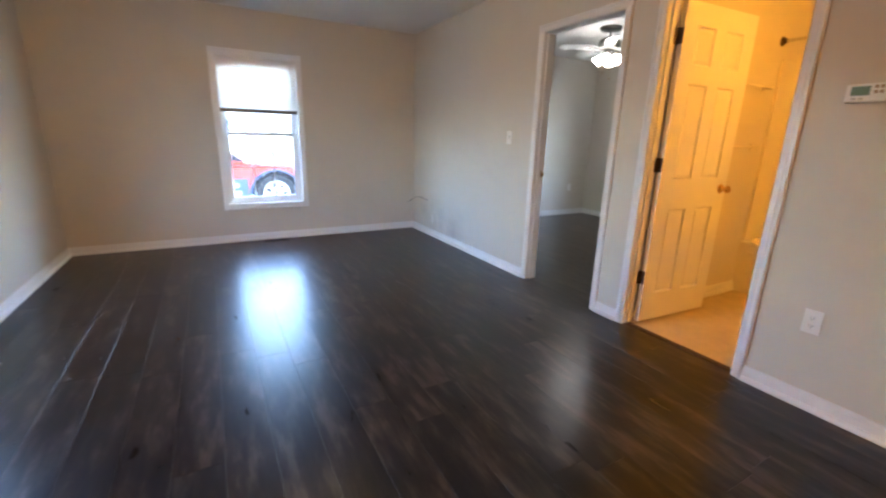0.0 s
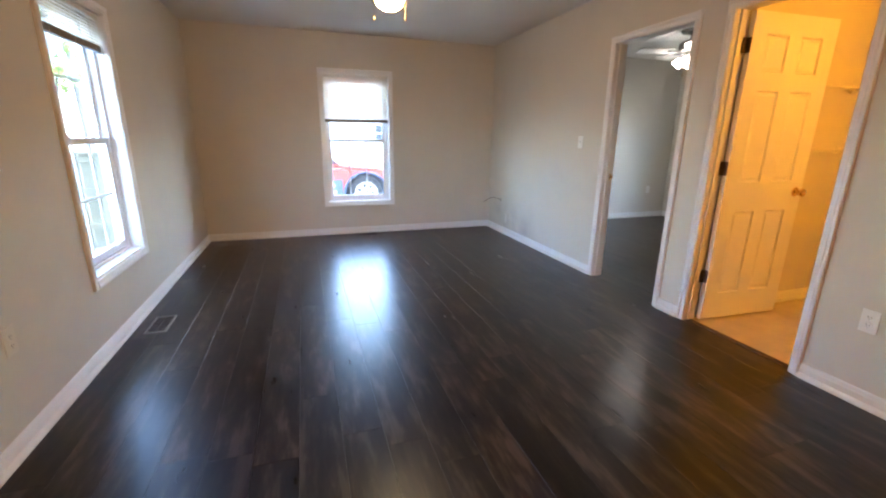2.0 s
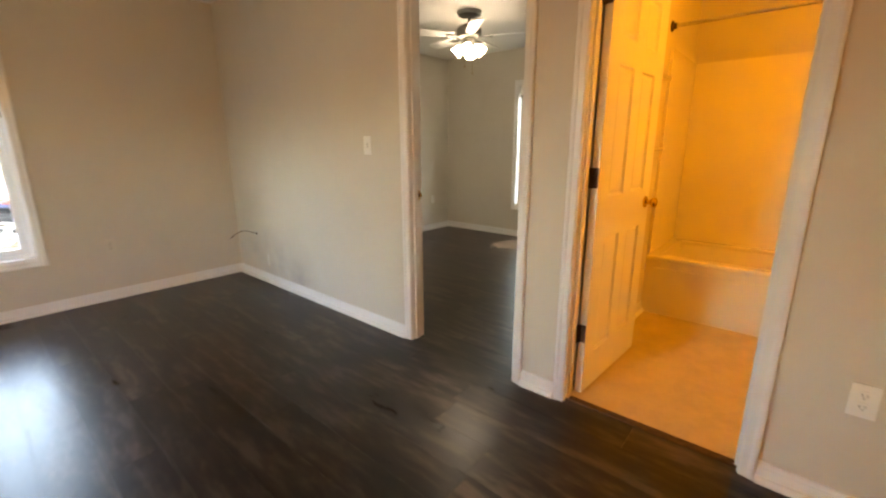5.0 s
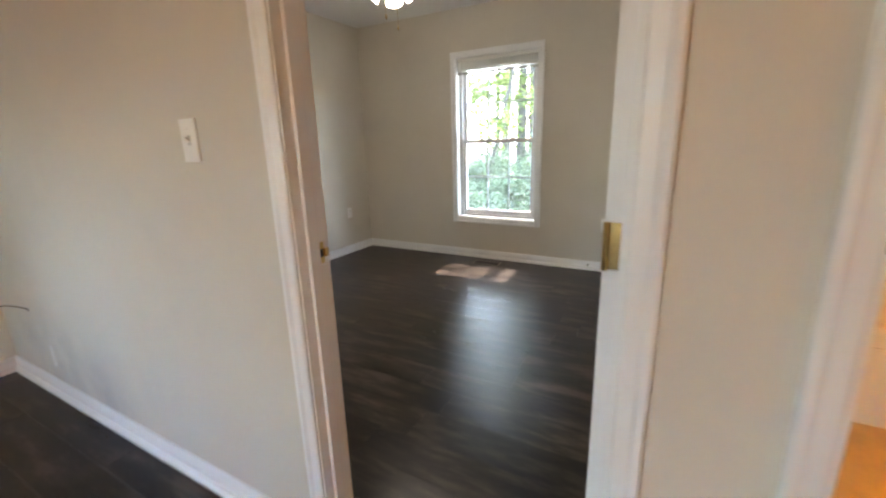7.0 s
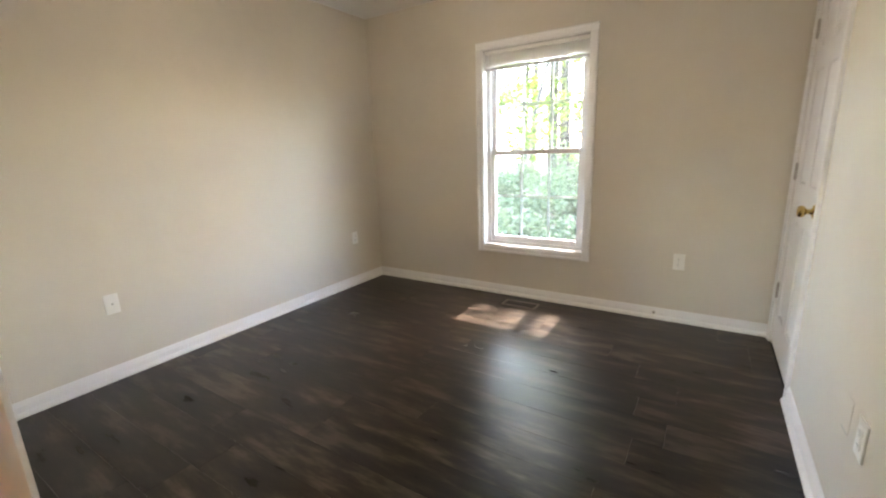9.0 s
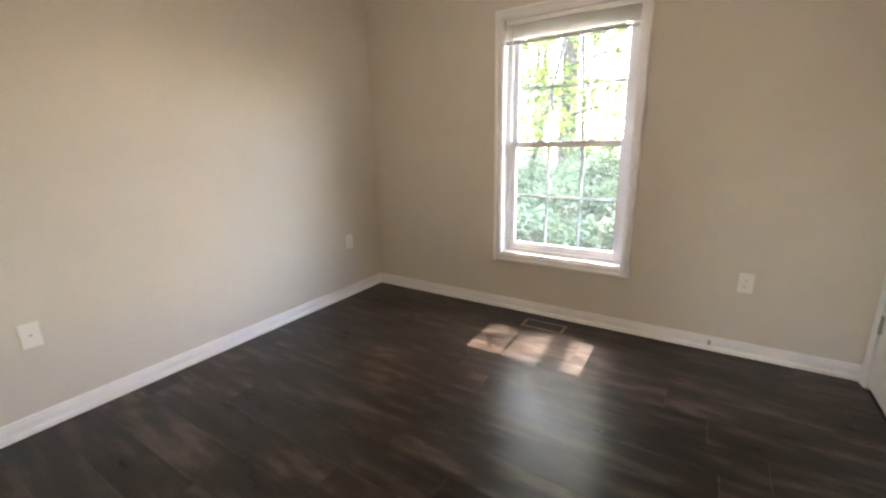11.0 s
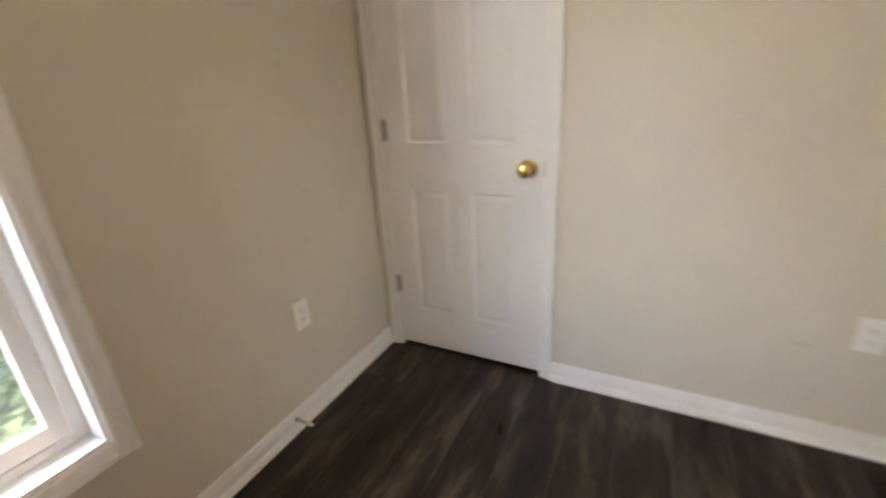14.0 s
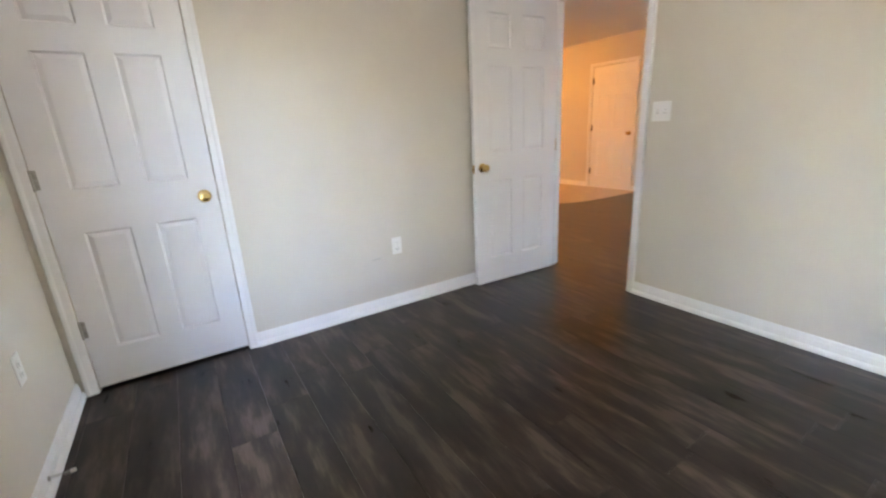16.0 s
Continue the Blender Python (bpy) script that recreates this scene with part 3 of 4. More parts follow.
# ---- windows ----
def window(name, label, plane, depth_dir, axis, lo, hi, z0, z1):
    """Double-hung vinyl window in the wall: lining, frame, two sashes with muntins and panes. depth_dir points outdoors."""
    ob = thing(name, label, "window", kind="structure")
    al, out = Vector(axis), Vector(depth_dir)
    base = Vector((plane, 0, 0)) if abs(al.y) > 0.5 else Vector((0, plane, 0))

    def bar(bm, s0, s1, d0, d1, a, b, bevel=0.0):
        p, q = base + al * s0 + out * d0, base + al * s1 + out * d1
        box(bm, (min(p.x, q.x), min(p.y, q.y), a), (max(p.x, q.x), max(p.y, q.y), b), bevel)

    def piece(part_name, s0, s1, d0, d1, a, b, mat=VINYL_WHITE, bevel=0.0, parent=ob):
        bm = bmesh.new()
        bar(bm, s0, s1, d0, d1, a, b, bevel)
        return part(part_name, bm, mat, parent)
    # drywall-depth lining
    piece("lining", lo, lo + 0.008, -0.002, 0.148, z0, z1, TRIM)
    piece("lining", hi - 0.008, hi, -0.002, 0.148, z0, z1, TRIM)
    piece("lining", lo + 0.008, hi - 0.008, -0.002, 0.148, z1 - 0.008, z1, TRIM)
    piece("window_sill", lo + 0.008, hi - 0.008, -0.002, 0.148, z0, z0 + 0.012, TRIM)
    # frame
    a0, a1, b0, b1 = lo + 0.008, hi - 0.008, z0 + 0.012, z1 - 0.008
    bm = bmesh.new()
    bar(bm, a0, a0 + 0.03, 0.070, 0.146, b0, b1, 0.002)
    bar(bm, a1 - 0.03, a1, 0.070, 0.146, b0, b1, 0.002)
    bar(bm, a0 + 0.03, a1 - 0.03, 0.070, 0.146, b1 - 0.03, b1, 0.002)
    bar(bm, a0 + 0.03, a1 - 0.03, 0.070, 0.146, b0, b0 + 0.022, 0.002)
    part("window_frame", bm, VINYL_WHITE, ob)
    mid = z0 + (z1 - z0) * 0.494
    for upper in (False, True):
        d0, d1 = (0.110, 0.138) if upper else (0.078, 0.106)
        c0, c1 = (mid - 0.018, b1 - 0.03) if upper else (b0 + 0.022, mid + 0.018)
        s0, s1 = a0 + 0.031, a1 - 0.031
        st_, lowr, topr = 0.036, (0.036 if upper else 0.048), (0.036 if not upper else 0.036)
        bm = bmesh.new()
        bar(bm, s0, s0 + st_, d0, d1, c0, c1, 0.003)
        bar(bm, s1 - st_, s1, d0, d1, c0, c1, 0.003)
        bar(bm, s0 + st_, s1 - st_, d0, d1, c0, c0 + lowr, 0.003)
        bar(bm, s0 + st_, s1 - st_, d0, d1, c1 - topr, c1, 0.003)
        sash = part("upper_sash" if upper else "lower_sash", bm, VINYL_WHITE, ob)
        g0, g1, h0, h1 = s0 + st_, s1 - st_, c0 + lowr, c1 - topr
        dm = (d0 + d1) / 2
        pane = piece("pane", g0, g1, dm - 0.002, dm + 0.002, h0, h1, GLASS, 0.0, sash)
        pane.visible_shadow = False
        for k in (1, 2):
            s = g0 + (g1 - g0) * k / 3
            piece("muntin", s - 0.008, s + 0.008, dm + 0.003, dm + 0.009, h0, h1, VINYL_WHITE, 0.0, sash)
        zc = (h0 + h1) / 2
        piece("muntin", g0, g1, dm + 0.0035, dm + 0.0095, zc - 0.008, zc + 0.008, VINYL_WHITE, 0.0, sash)
        if not upper:
            for k in (0.28, 0.72):
                s = s0 + (s1 - s0) * k
                bm = bmesh.new()
                bar(bm, s - 0.025, s + 0.025, d0 + 0.004, d1 - 0.002, c1, c1 + 0.008, 0.002)
                bar(bm, s - 0.006, s + 0.016, d0 + 0.008, d1 - 0.006, c1 + 0.008, c1 + 0.017, 0.002)
                part("sash_lock", bm, VINYL_WHITE, sash)
    return ob


def blind(label, plane, depth_dir, axis, lo, hi, top, bottom, slat_gap, wand_at, rail_mat, slat_mat=None):
    """Mini blind: head rail, tilted slats, bottom rail, ladder cords and wand."""
    ob = thing("window_blind", label, "blind")
    al, out = Vector(axis), Vector(depth_dir)
    base = Vector((plane, 0, 0)) if abs(al.y) > 0.5 else Vector((0, plane, 0))

    def bar(bm, s0, s1, d0, d1, a, b, bevel=0.0):
        p, q = base + al * s0 + out * d0, base + al * s1 + out * d1
        box(bm, (min(p.x, q.x), min(p.y, q.y), a), (max(p.x, q.x), max(p.y, q.y), b), bevel)
    bm = bmesh.new()
    bar(bm, lo, hi, 0.020, 0.045, top - 0.026, top, 0.002)
    part("head_rail", bm, BLIND, ob)
    z = top - 0.026 - slat_gap * 0.8
    first = None
    while z > bottom + 0.036:
        if first is None:
            bm = bmesh.new()
            tilt, half = (0.0105, 0.0075)
            u = al * (hi - lo - 0.004)
            pts = [(0.0325 - half, -tilt), (0.0325 - half * 0.4, -tilt * 0.35 + 0.001), (0.0325 + half * 0.4, tilt * 0.45 + 0.001), (0.0325 + half, tilt)]
            rows = [[bm.verts.new(base + al * (lo + 0.002) + out * d + Vector((0, 0, h))), bm.verts.new(base + al * (lo + 0.002) + u + out * d + Vector((0, 0, h)))] for d, h in pts]
            for r0, r1 in zip(rows, rows[1:]):
                bm.faces.new((r0[0], r0[1], r1[1], r1[0]))
            bmesh.ops.solidify(bm, geom=bm.faces[:], thickness=0.0006)
            first = part("slat", bm, slat_mat or SLAT, ob)
            first.location.z = z
        else:
            s = first.copy()
            scene.collection.objects.link(s)
            s.location.z = z
        z -= slat_gap
    bm = bmesh.new()
    bar(bm, lo, hi, 0.018, 0.047, bottom, bottom + (0.040 if slat_gap > 0.01 else 0.02), 0.004)
    part("bottom_rail", bm, rail_mat, ob)
    for f in (0.14, 0.5, 0.86):
        s = lo + (hi - lo) * f
        bm = bmesh.new()
        for d in (0.0185, 0.0465):
            p = base + al * s + out * d
            tube(bm, p + Vector((0, 0, bottom)), p + Vector((0, 0, top - 0.02)), 0.0009, 0.0009, 5)
        part("ladder_cord", bm, CORD, ob)
    s = lo + (hi - lo) * wand_at
    p = base + al * s + out * 0.014
    bm = bmesh.new()
    tube(bm, p + Vector((0, 0, top - 0.45)), p + Vector((0, 0, top - 0.02)), 0.0035, 0.003, 8)
    part("wand", bm, CORD, ob)
    return ob


window("window_1", "white double-hung vinyl window facing the driveway", LN, N_, (1, 0, 0), *WIN1)
casing("window_casing", LN, (1, 0, 0), S_, WIN1[0], WIN1[1], WIN1[2], WIN1[3], True)
blind("white mini blind lowered over the top of the window", LN, N_, (1, 0, 0), WIN1[0] + 0.014, WIN1[1] - 0.014, WIN1[3] - 0.012, 1.432, 0.0185, 0.93, BLIND_BACKLIT)
window("window_2", "white double-hung vinyl window facing the fence", LW, W_, (0, 1, 0), *WIN2)
casing("window_casing", LW, (0, 1, 0), E_, WIN2[0], WIN2[1], WIN2[2], WIN2[3], True)
blind("white mini blind lowered a little at the window top", LW, W_, (0, 1, 0), WIN2[0] + 0.014, WIN2[1] - 0.014, WIN2[3] - 0.012, 1.765, 0.0185, 0.95, BLIND_BACKLIT, SLAT_DIM)
window("window_3", "white double-hung vinyl window facing the woods", BE, E_, (0, 1, 0), *WIN3)
casing("window_casing", BE, (0, 1, 0), W_, WIN3[0], WIN3[1], WIN3[2], WIN3[3], True)
blind("white mini blind drawn up at the window top", BE, E_, (0, 1, 0), WIN3[0] + 0.014, WIN3[1] - 0.014, WIN3[3] - 0.012, 1.862, 0.0085, 0.94, BLIND_SHADED, SLAT_BRIGHT)


# ---- small wall fittings ----
def oriented(at, out):
    """A frame on a wall: local x along the wall, y up, z out of it."""
    o = Vector(out)
    right = Vector((0, 0, 1)).cross(o)
    m = Matrix((right, Vector((0, 0, 1)), o)).transposed().to_4x4()
    return Matrix.Translation(at) @ m


def plate_bm(w, h, t=0.006):
    bm = bmesh.new()
    box(bm, (-w / 2, -h / 2, 0), (w / 2, h / 2, t), 0.002)
    return bm


def outlet(at, out, label, plate=None):
    ob = thing("wall_outlet", label, "outlet", group="wall outlets")
    ob.matrix_world = oriented(at, out)
    part("cover_plate", plate_bm(0.071, 0.115), plate or PLATE, ob)
    for y in (-0.0195, 0.0195):
        bm = bmesh.new()
        lathe(bm, [(0, 0.0055), (0.0168, 0.0055), (0.0168, 0.0078), (0.0158, 0.0086), (0, 0.0086)], (0, y, 0), (0, 0, 1), 20)
        socket = part("socket", bm, plate or PLATE, ob)
        for x, h in ((-0.0063, 0.0085), (0.0063, 0.0065)):
            bm = boxed((x - 0.0012, y + 0.002 - h / 2, 0.0082), (x + 0.0012, y + 0.002 + h / 2, 0.0090))
            part("slot", bm, SLOT, socket)
        bm = bmesh.new()
        tube(bm, (0, y - 0.0085, 0.0082), (0, y - 0.0085, 0.0090), 0.0023, 0.0023, 10)
        part("slot", bm, SLOT, socket)
    bm = bmesh.new()
    tube(bm, (0, 0, 0.005), (0, 0, 0.0072), 0.003, 0.0022, 10)
    part("screw", bm, plate or PLATE, ob)
    return ob


def blank_plate(at, out, label):
    ob = thing("cable_plate", label, "wall plate")
    ob.matrix_world = oriented(at, out)
    part("cover_plate", plate_bm(0.071, 0.115), PLATE, ob)
    bm = bmesh.new()
    tube(bm, (0, 0, 0.005), (0, 0, 0.012), 0.0048, 0.0048, 10)
    part("jack", bm, NICKEL, ob, "small metal cable jack")
    for y in (-0.042, 0.042):
        bm = bmesh.new()
        tube(bm, (0, y, 0.005), (0, y, 0.0072), 0.003, 0.0022, 10)
        part("screw", bm, PLATE, ob)


def switch(at, out, label, gangs=1):
    ob = thing("light_switch", label, "light switch")
    ob.matrix_world = oriented(at, out)
    w = 0.071 + 0.046 * (gangs - 1)
    part("cover_plate", plate_bm(w, 0.115), PLATE, ob)
    for k in range(gangs):
        x = (k - (gangs - 1) / 2) * 0.046
        part("switch_slot", boxed((x - 0.006, -0.0125, 0.0055), (x + 0.006, 0.0125, 0.0066)), GREYBUTTON, ob)
        bm = bmesh.new()
        strip(bm, (x - 0.004, 0, 0), (x + 0.004, 0, 0), (0, 1, 0), (0, 0, 1), [(-0.007, 0.006), (0.006, 0.006), (0.011, 0.018), (0.006, 0.019)])
        part("toggle", bm, PLATE, ob)
        for y in (-0.030, 0.030):
            bm = bmesh.new()
            tube(bm, (x, y, 0.005), (x, y, 0.0072), 0.003, 0.0022, 10)
            part("screw", bm, PLATE, ob)


switch((PW, -2.057, 1.237), W_, "white single toggle switch on the beige wall")
outlet((PW, -4.460, 0.430), W_, "white duplex outlet beside the bathroom door")
outlet((-1.015, LN, 0.452), S_, "beige duplex outlet below the front window", PLATE_AGED)
outlet((LW, -3.60, 0.458), E_, "beige duplex outlet near the side window", PLATE_AGED)
outlet((2.925, BN, 0.460), S_, "white duplex outlet near the bedroom corner")
blank_plate((0.945, BN, 0.452), S_, "white cable jack plate low on the wall")
outlet((BE, -2.709, 0.440), W_, "white duplex outlet beside the bedroom window")
outlet((1.502, BS, 0.435), N_, "white duplex outlet between closet and door")
switch((PE, -2.285, 1.217), E_, "white double toggle switch beside the doorway", 2)

# thermostat
th = thing("thermostat", "white wall thermostat with a green display", "thermostat")
th.matrix_world = oriented((PW, -4.437, 1.447), W_)
bm = bmesh.new()
box(bm, (-0.066, -0.040, 0), (0.066, 0.032, 0.027), 0.005)
part("body", bm, PLATE, th)
part("display", boxed((-0.048, -0.014, 0.0265), (0.012, 0.022, 0.0285), 0.001), LCD, th, "green display")
for x in (0.030, 0.048):
    for y in (-0.002, 0.018):
        part("button", boxed((x - 0.006, y - 0.006, 0.0265), (x + 0.006, y + 0.006, 0.030), 0.001), TANBUTTON, th)
for x in (-0.035, -0.012):
    part("button", boxed((x - 0.008, -0.030, 0.0265), (x + 0.008, -0.023, 0.0295), 0.001), GREYBUTTON, th)


# floor registers
def register(at, along_x, label, w=0.12, l=0.28, frame_mat=None):
    ob = thing("floor_vent", label, "floor vent", group="floor vents")
    m = Matrix.Translation((*at, 0.0)) @ (pose(0, 0, 0, 0, 0, 90) if along_x else Matrix())
    ob.matrix_world = m
    part("duct_opening", boxed((-w / 2 + 0.012, -l / 2 + 0.012, 0.0005), (w / 2 - 0.012, l / 2 - 0.012, 0.0012)), DUCT, ob)
    bm = bmesh.new()
    for lo, hi in (((-w / 2, -l / 2), (-w / 2 + 0.014, l / 2)), ((w / 2 - 0.014, -l / 2), (w / 2, l / 2)),
                   ((-w / 2 + 0.014, -l / 2), (w / 2 - 0.014, -l / 2 + 0.014)), ((-w / 2 + 0.014, l / 2 - 0.014), (w / 2 - 0.014, l / 2))):
        box(bm, (*lo, 0.0), (*hi, 0.006), 0.0015)
    part("frame", bm, frame_mat or REGISTER, ob)
    n = 15
    for k in range(n):
        y = -l / 2 + 0.02 + (l - 0.04) * k / (n - 1)
        part("louvre", boxed((-w / 2 + 0.014, y - 0.0035, 0.0013), (w / 2 - 0.014, y + 0.0035, 0.0045)), REGISTER, ob)
    part("divider", boxed((-0.003, -l / 2 + 0.014, 0.0046), (0.003, l / 2 - 0.014, 0.0056)), REGISTER, ob)


REG_EDGE = painted("worn register rim", (0.22, 0.19, 0.17), 0.4, 100, 0.05)
register((-3.547, -2.480), False, "brown metal floor vent below the side window", 0.130, 0.275, REG_EDGE)
register((-1.80, -0.085), True, "brown metal floor vent below the front window")
register((3.100, -1.620), False, "brown metal floor vent below the bedroom window", 0.125, 0.285, REG_EDGE)

# spring door stop on the bedroom baseboard
ds = thing("door_stop", "metal spring door stop with white tip", "door stop")
bm = bmesh.new()
turns = [Vector((BE - 0.014 - 0.062 * k / 70, -2.580 + 0.0055 * math.cos(k * 0.9), 0.050 + 0.0055 * math.sin(k * 0.9))) for k in range(71)]
wire(bm, turns, 0.0011, 5)
part("spring", bm, NICKEL, ds)
bm = bmesh.new()
tube(bm, (BE - 0.0125, -2.580, 0.050), (BE - 0.018, -2.580, 0.050), 0.010, 0.008, 14)
part("base", bm, NICKEL, ds)
bm = bmesh.new()
tube(bm, (BE - 0.075, -2.580, 0.050), (BE - 0.090, -2.580, 0.050), 0.0075, 0.0065, 14)
part("tip", bm, PLATE, ds, "white rubber tip")

# loose cable end poking out of the living room wall, with a patch of filler
cb = thing("loose_cable", "thin dark cable sticking out of the wall", "cable")
bm = bmesh.new()
wire(bm, [Vector((PW + 0.004 - 0.16 * s, -0.385 + 0.26 * s + 0.03 * math.sin(5 * s), 0.440 + 0.035 * math.sin(2.6 * s) - 0.075 * s * s)) for s in [k / 14 for k in range(15)]], 0.0028, 7)
part("wire", bm, BRONZE, cb)
bm = bmesh.new()
lathe(bm, [(0, 0), (0.012, 0), (0.010, 0.002), (0, 0.002)], (PW, -0.385, 0.44), W_, 14)
part("hole_rim", bm, SLOT, cb)

bm = bmesh.new()
box(bm, (PW - 0.0014, -0.578, 0.165), (PW, -0.552, 0.275))
solid("wall_filler", bm, painted("pale wall filler", (0.72, 0.70, 0.66), 0.7), "narrow pale filler mark low on the wall", "wall patch", "structure")

# thin scrape and a painted-over plate on the bedroom south wall
bm = bmesh.new()
box(bm, (1.628, BS, 0.366), (1.685, BS + 0.0012, 0.370))
solid("wall_scrape", bm, GREYBUTTON, "short grey scrape on the painted wall", "scrape", "structure")
pp = thing("blank_plate", "blank wall plate painted over in wall colour", "wall plate")
part("cover_plate", boxed((1.612, BS, 0.372), (1.684, BS + 0.0022, 0.484), 0.0012), WALL, pp)


# ---- ceiling fans ----
def fan(at, turn, label, blade_mat, body_mat, globe, blades=5, radius=0.56):
    ob = thing("ceiling_fan", label, "ceiling fan", at)
    bm = bmesh.new()
    wide = 0.072 if globe else 0.118
    lathe(bm, [(0, 0), (wide, 0), (wide, -0.012), (wide * 0.9, -0.035), (0.030, -0.050), (0, -0.050)], (0, 0, 0))
    part("canopy", bm, body_mat, ob, "", True)
    bm = bmesh.new()
    tube(bm, (0, 0, -0.045), (0, 0, -0.085), 0.018, 0.018, 16)
    lathe(bm, [(0, -0.08), (0.055, -0.082), (0.100, -0.100), (0.118, -0.125), (0.118, -0.165), (0.105, -0.190), (0.060, -0.205), (0, -0.205)], (0, 0, 0), (0, 0, 1), 32)
    bmesh.ops.translate(bm, vec=(0, 0, -0.03), verts=bm.verts[:])
    tube(bm, (0, 0, -0.04), (0, 0, -0.10), 0.012, 0.012, 14)
    part("motor_housing", bm, body_mat, ob, "", True)
    first_iron = first_blade = None
    for k in range(blades):
        m = pose(0, 0, 0, 0, 0, turn + 360 / blades * k)
        if first_blade is None:
            bm = bmesh.new()
            strip(bm, (0, 0, 0), (0, 0, 0.004), (1, 0, 0), (0, 1, 0), [(0.085, -0.020), (0.15, -0.012), (0.21, -0.045), (0.235, -0.02), (0.235, 0.02), (0.21, 0.045), (0.15, 0.012), (0.085, 0.020)])
            first_iron = part("blade_iron", bm, body_mat, ob)
            bm = bmesh.new()
            outline = [(0.17, -0.050), (0.30, -0.060), (radius - 0.05, -0.067), (radius - 0.012, -0.052), (radius, -0.015), (radius, 0.015), (radius - 0.012, 0.052), (radius - 0.05, 0.067), (0.30, 0.060), (0.17, 0.050)]
            strip(bm, (0, 0, 0), (0, 0, 0.006), (1, 0, 0), (0, 1, 0), outline)
            bmesh.ops.rotate(bm, cent=(0, 0, 0), matrix=Matrix.Rotation(radians(11), 3, "X"), verts=bm.verts[:])
            first_blade = part("blade", bm, blade_mat, ob)
            irons, leaf = first_iron, first_blade
        else:
            irons, leaf = first_iron.copy(), first_blade.copy()
            scene.collection.objects.link(irons)
            scene.collection.objects.link(leaf)
        irons.matrix_local = Matrix.Translation((0, 0, -0.226)) @ m
        leaf.matrix_local = Matrix.Translation((0, 0, -0.218)) @ m
    bm = bmesh.new()
    lathe(bm, [(0, -0.205), (0.052, -0.207), (0.060, -0.225), (0.052, -0.255), (0.030, -0.270), (0, -0.272)], (0, 0, 0), (0, 0, 1), 28)
    bmesh.ops.translate(bm, vec=(0, 0, -0.03), verts=bm.verts[:])
    part("light_fitter", bm, body_mat, ob, "", True)
    if globe:
        bm = bmesh.new()
        lathe(bm, [(0.040, -0.262), (0.048, -0.275), (0.085, -0.300), (0.095, -0.335), (0.082, -0.372), (0.045, -0.395), (0, -0.400)], (0, 0, 0), (0, 0, 1), 28)
        part("globe", bm, GLOBE, ob, "lit white glass globe", True)
        chains = ((-0.1, 0.02, -0.43), (0.1, -0.02, -0.425))
    else:
        for k in range(4):
            a = radians(turn + 20 + 90 * k)
            d = Vector((math.cos(a), math.sin(a), 0))
            tip = d * 0.050 + Vector((0, 0, -0.285))
            ax = (d * 0.72 + Vector((0, 0, -0.69))).normalized()
            bm = bmesh.new()
            tube(bm, tip - ax * 0.012, tip + ax * 0.026, 0.021, 0.023, 14)
            holder = part("lamp_holder", bm, body_mat, ob)
            bm = bmesh.new()
            lathe(bm, [(0.022, 0.022), (0.034, 0.035), (0.044, 0.062), (0.047, 0.088), (0.056, 0.112), (0.053, 0.112), (0.043, 0.088), (0.0, 0.080)], tip, ax, 20)
            part("shade", bm, SHADE, ob, "lit frosted tulip glass shade", True)
        chains = ((-0.02, 0.035, -0.46), (0.035, -0.015, -0.52))
    for x, y, z in chains:
        bm = bmesh.new()
        tube(bm, (x, y, -0.24), (x, y, z), 0.0012, 0.0012, 5)
        lathe(bm, [(0, 0), (0.004, -0.004), (0.006, -0.018), (0.004, -0.030), (0, -0.032)], (x, y, z), (0, 0, 1), 10)
        part("pull_chain", bm, BRASS, ob)
    return ob


fan((1.69, -1.585, CEIL), 8, "white-bladed nickel ceiling fan with four lit glass shades", FAN_WHITE, PEWTER, False)
fan((-1.935, -2.585, CEIL), 15, "oak-bladed ceiling fan with a lit glass globe", FAN_WOOD, FAN_WHITE, True)

# ---- bathroom ----
tub = thing("bathtub", "white acrylic bathtub with a plain apron", "bathtub")
X0, X1, Y0, Y1, RIMZ = 1.490, BATH_E, BATH_S, BATH_N, 0.445
bm = bmesh.new()
box(bm, (X0 + 0.012, Y0, 0.0), (X0 + 0.045, Y1, RIMZ - 0.03))
box(bm, (X0 + 0.006, Y0 + 0.06, 0.05), (X0 + 0.014, Y1 - 0.06, RIMZ - 0.09), 0.005)
part("apron", bm, TUB, tub)
bm = bmesh.new()
box(bm, (X0, Y0, RIMZ - 0.035), (X0 + 0.085, Y1, RIMZ), 0.012)
box(bm, (X1 - 0.07, Y0, RIMZ - 0.035), (X1, Y1, RIMZ), 0.012)
box(bm, (X0 + 0.06, Y0, RIMZ - 0.035), (X1 - 0.05, Y0 + 0.09, RIMZ - 0.001), 0.012)
box(bm, (X0 + 0.06, Y1 - 0.09, RIMZ - 0.035), (X1 - 0.05, Y1, RIMZ - 0.001), 0.012)
part("rim", bm, TUB, tub)
bm = bmesh.new()
top = [(X0 + 0.08, Y0 + 0.09), (X1 - 0.065, Y0 + 0.09), (X1 - 0.065, Y1 - 0.09), (X0 + 0.08, Y1 - 0.09)]
low = [(X0 + 0.14, Y0 + 0.2), (X1 - 0.13, Y0 + 0.2), (X1 - 0.13, Y1 - 0.16), (X0 + 0.14, Y1 - 0.16)]
tv = [bm.verts.new((*p, RIMZ - 0.02)) for p in top]
lv = [bm.verts.new((*p, 0.09)) for p in low]
for k in range(4):
    bm.faces.new((tv[k], tv[(k + 1) % 4], lv[(k + 1) % 4], lv[k]))
bm.faces.new(lv)
part("basin", bm, TUB, tub)
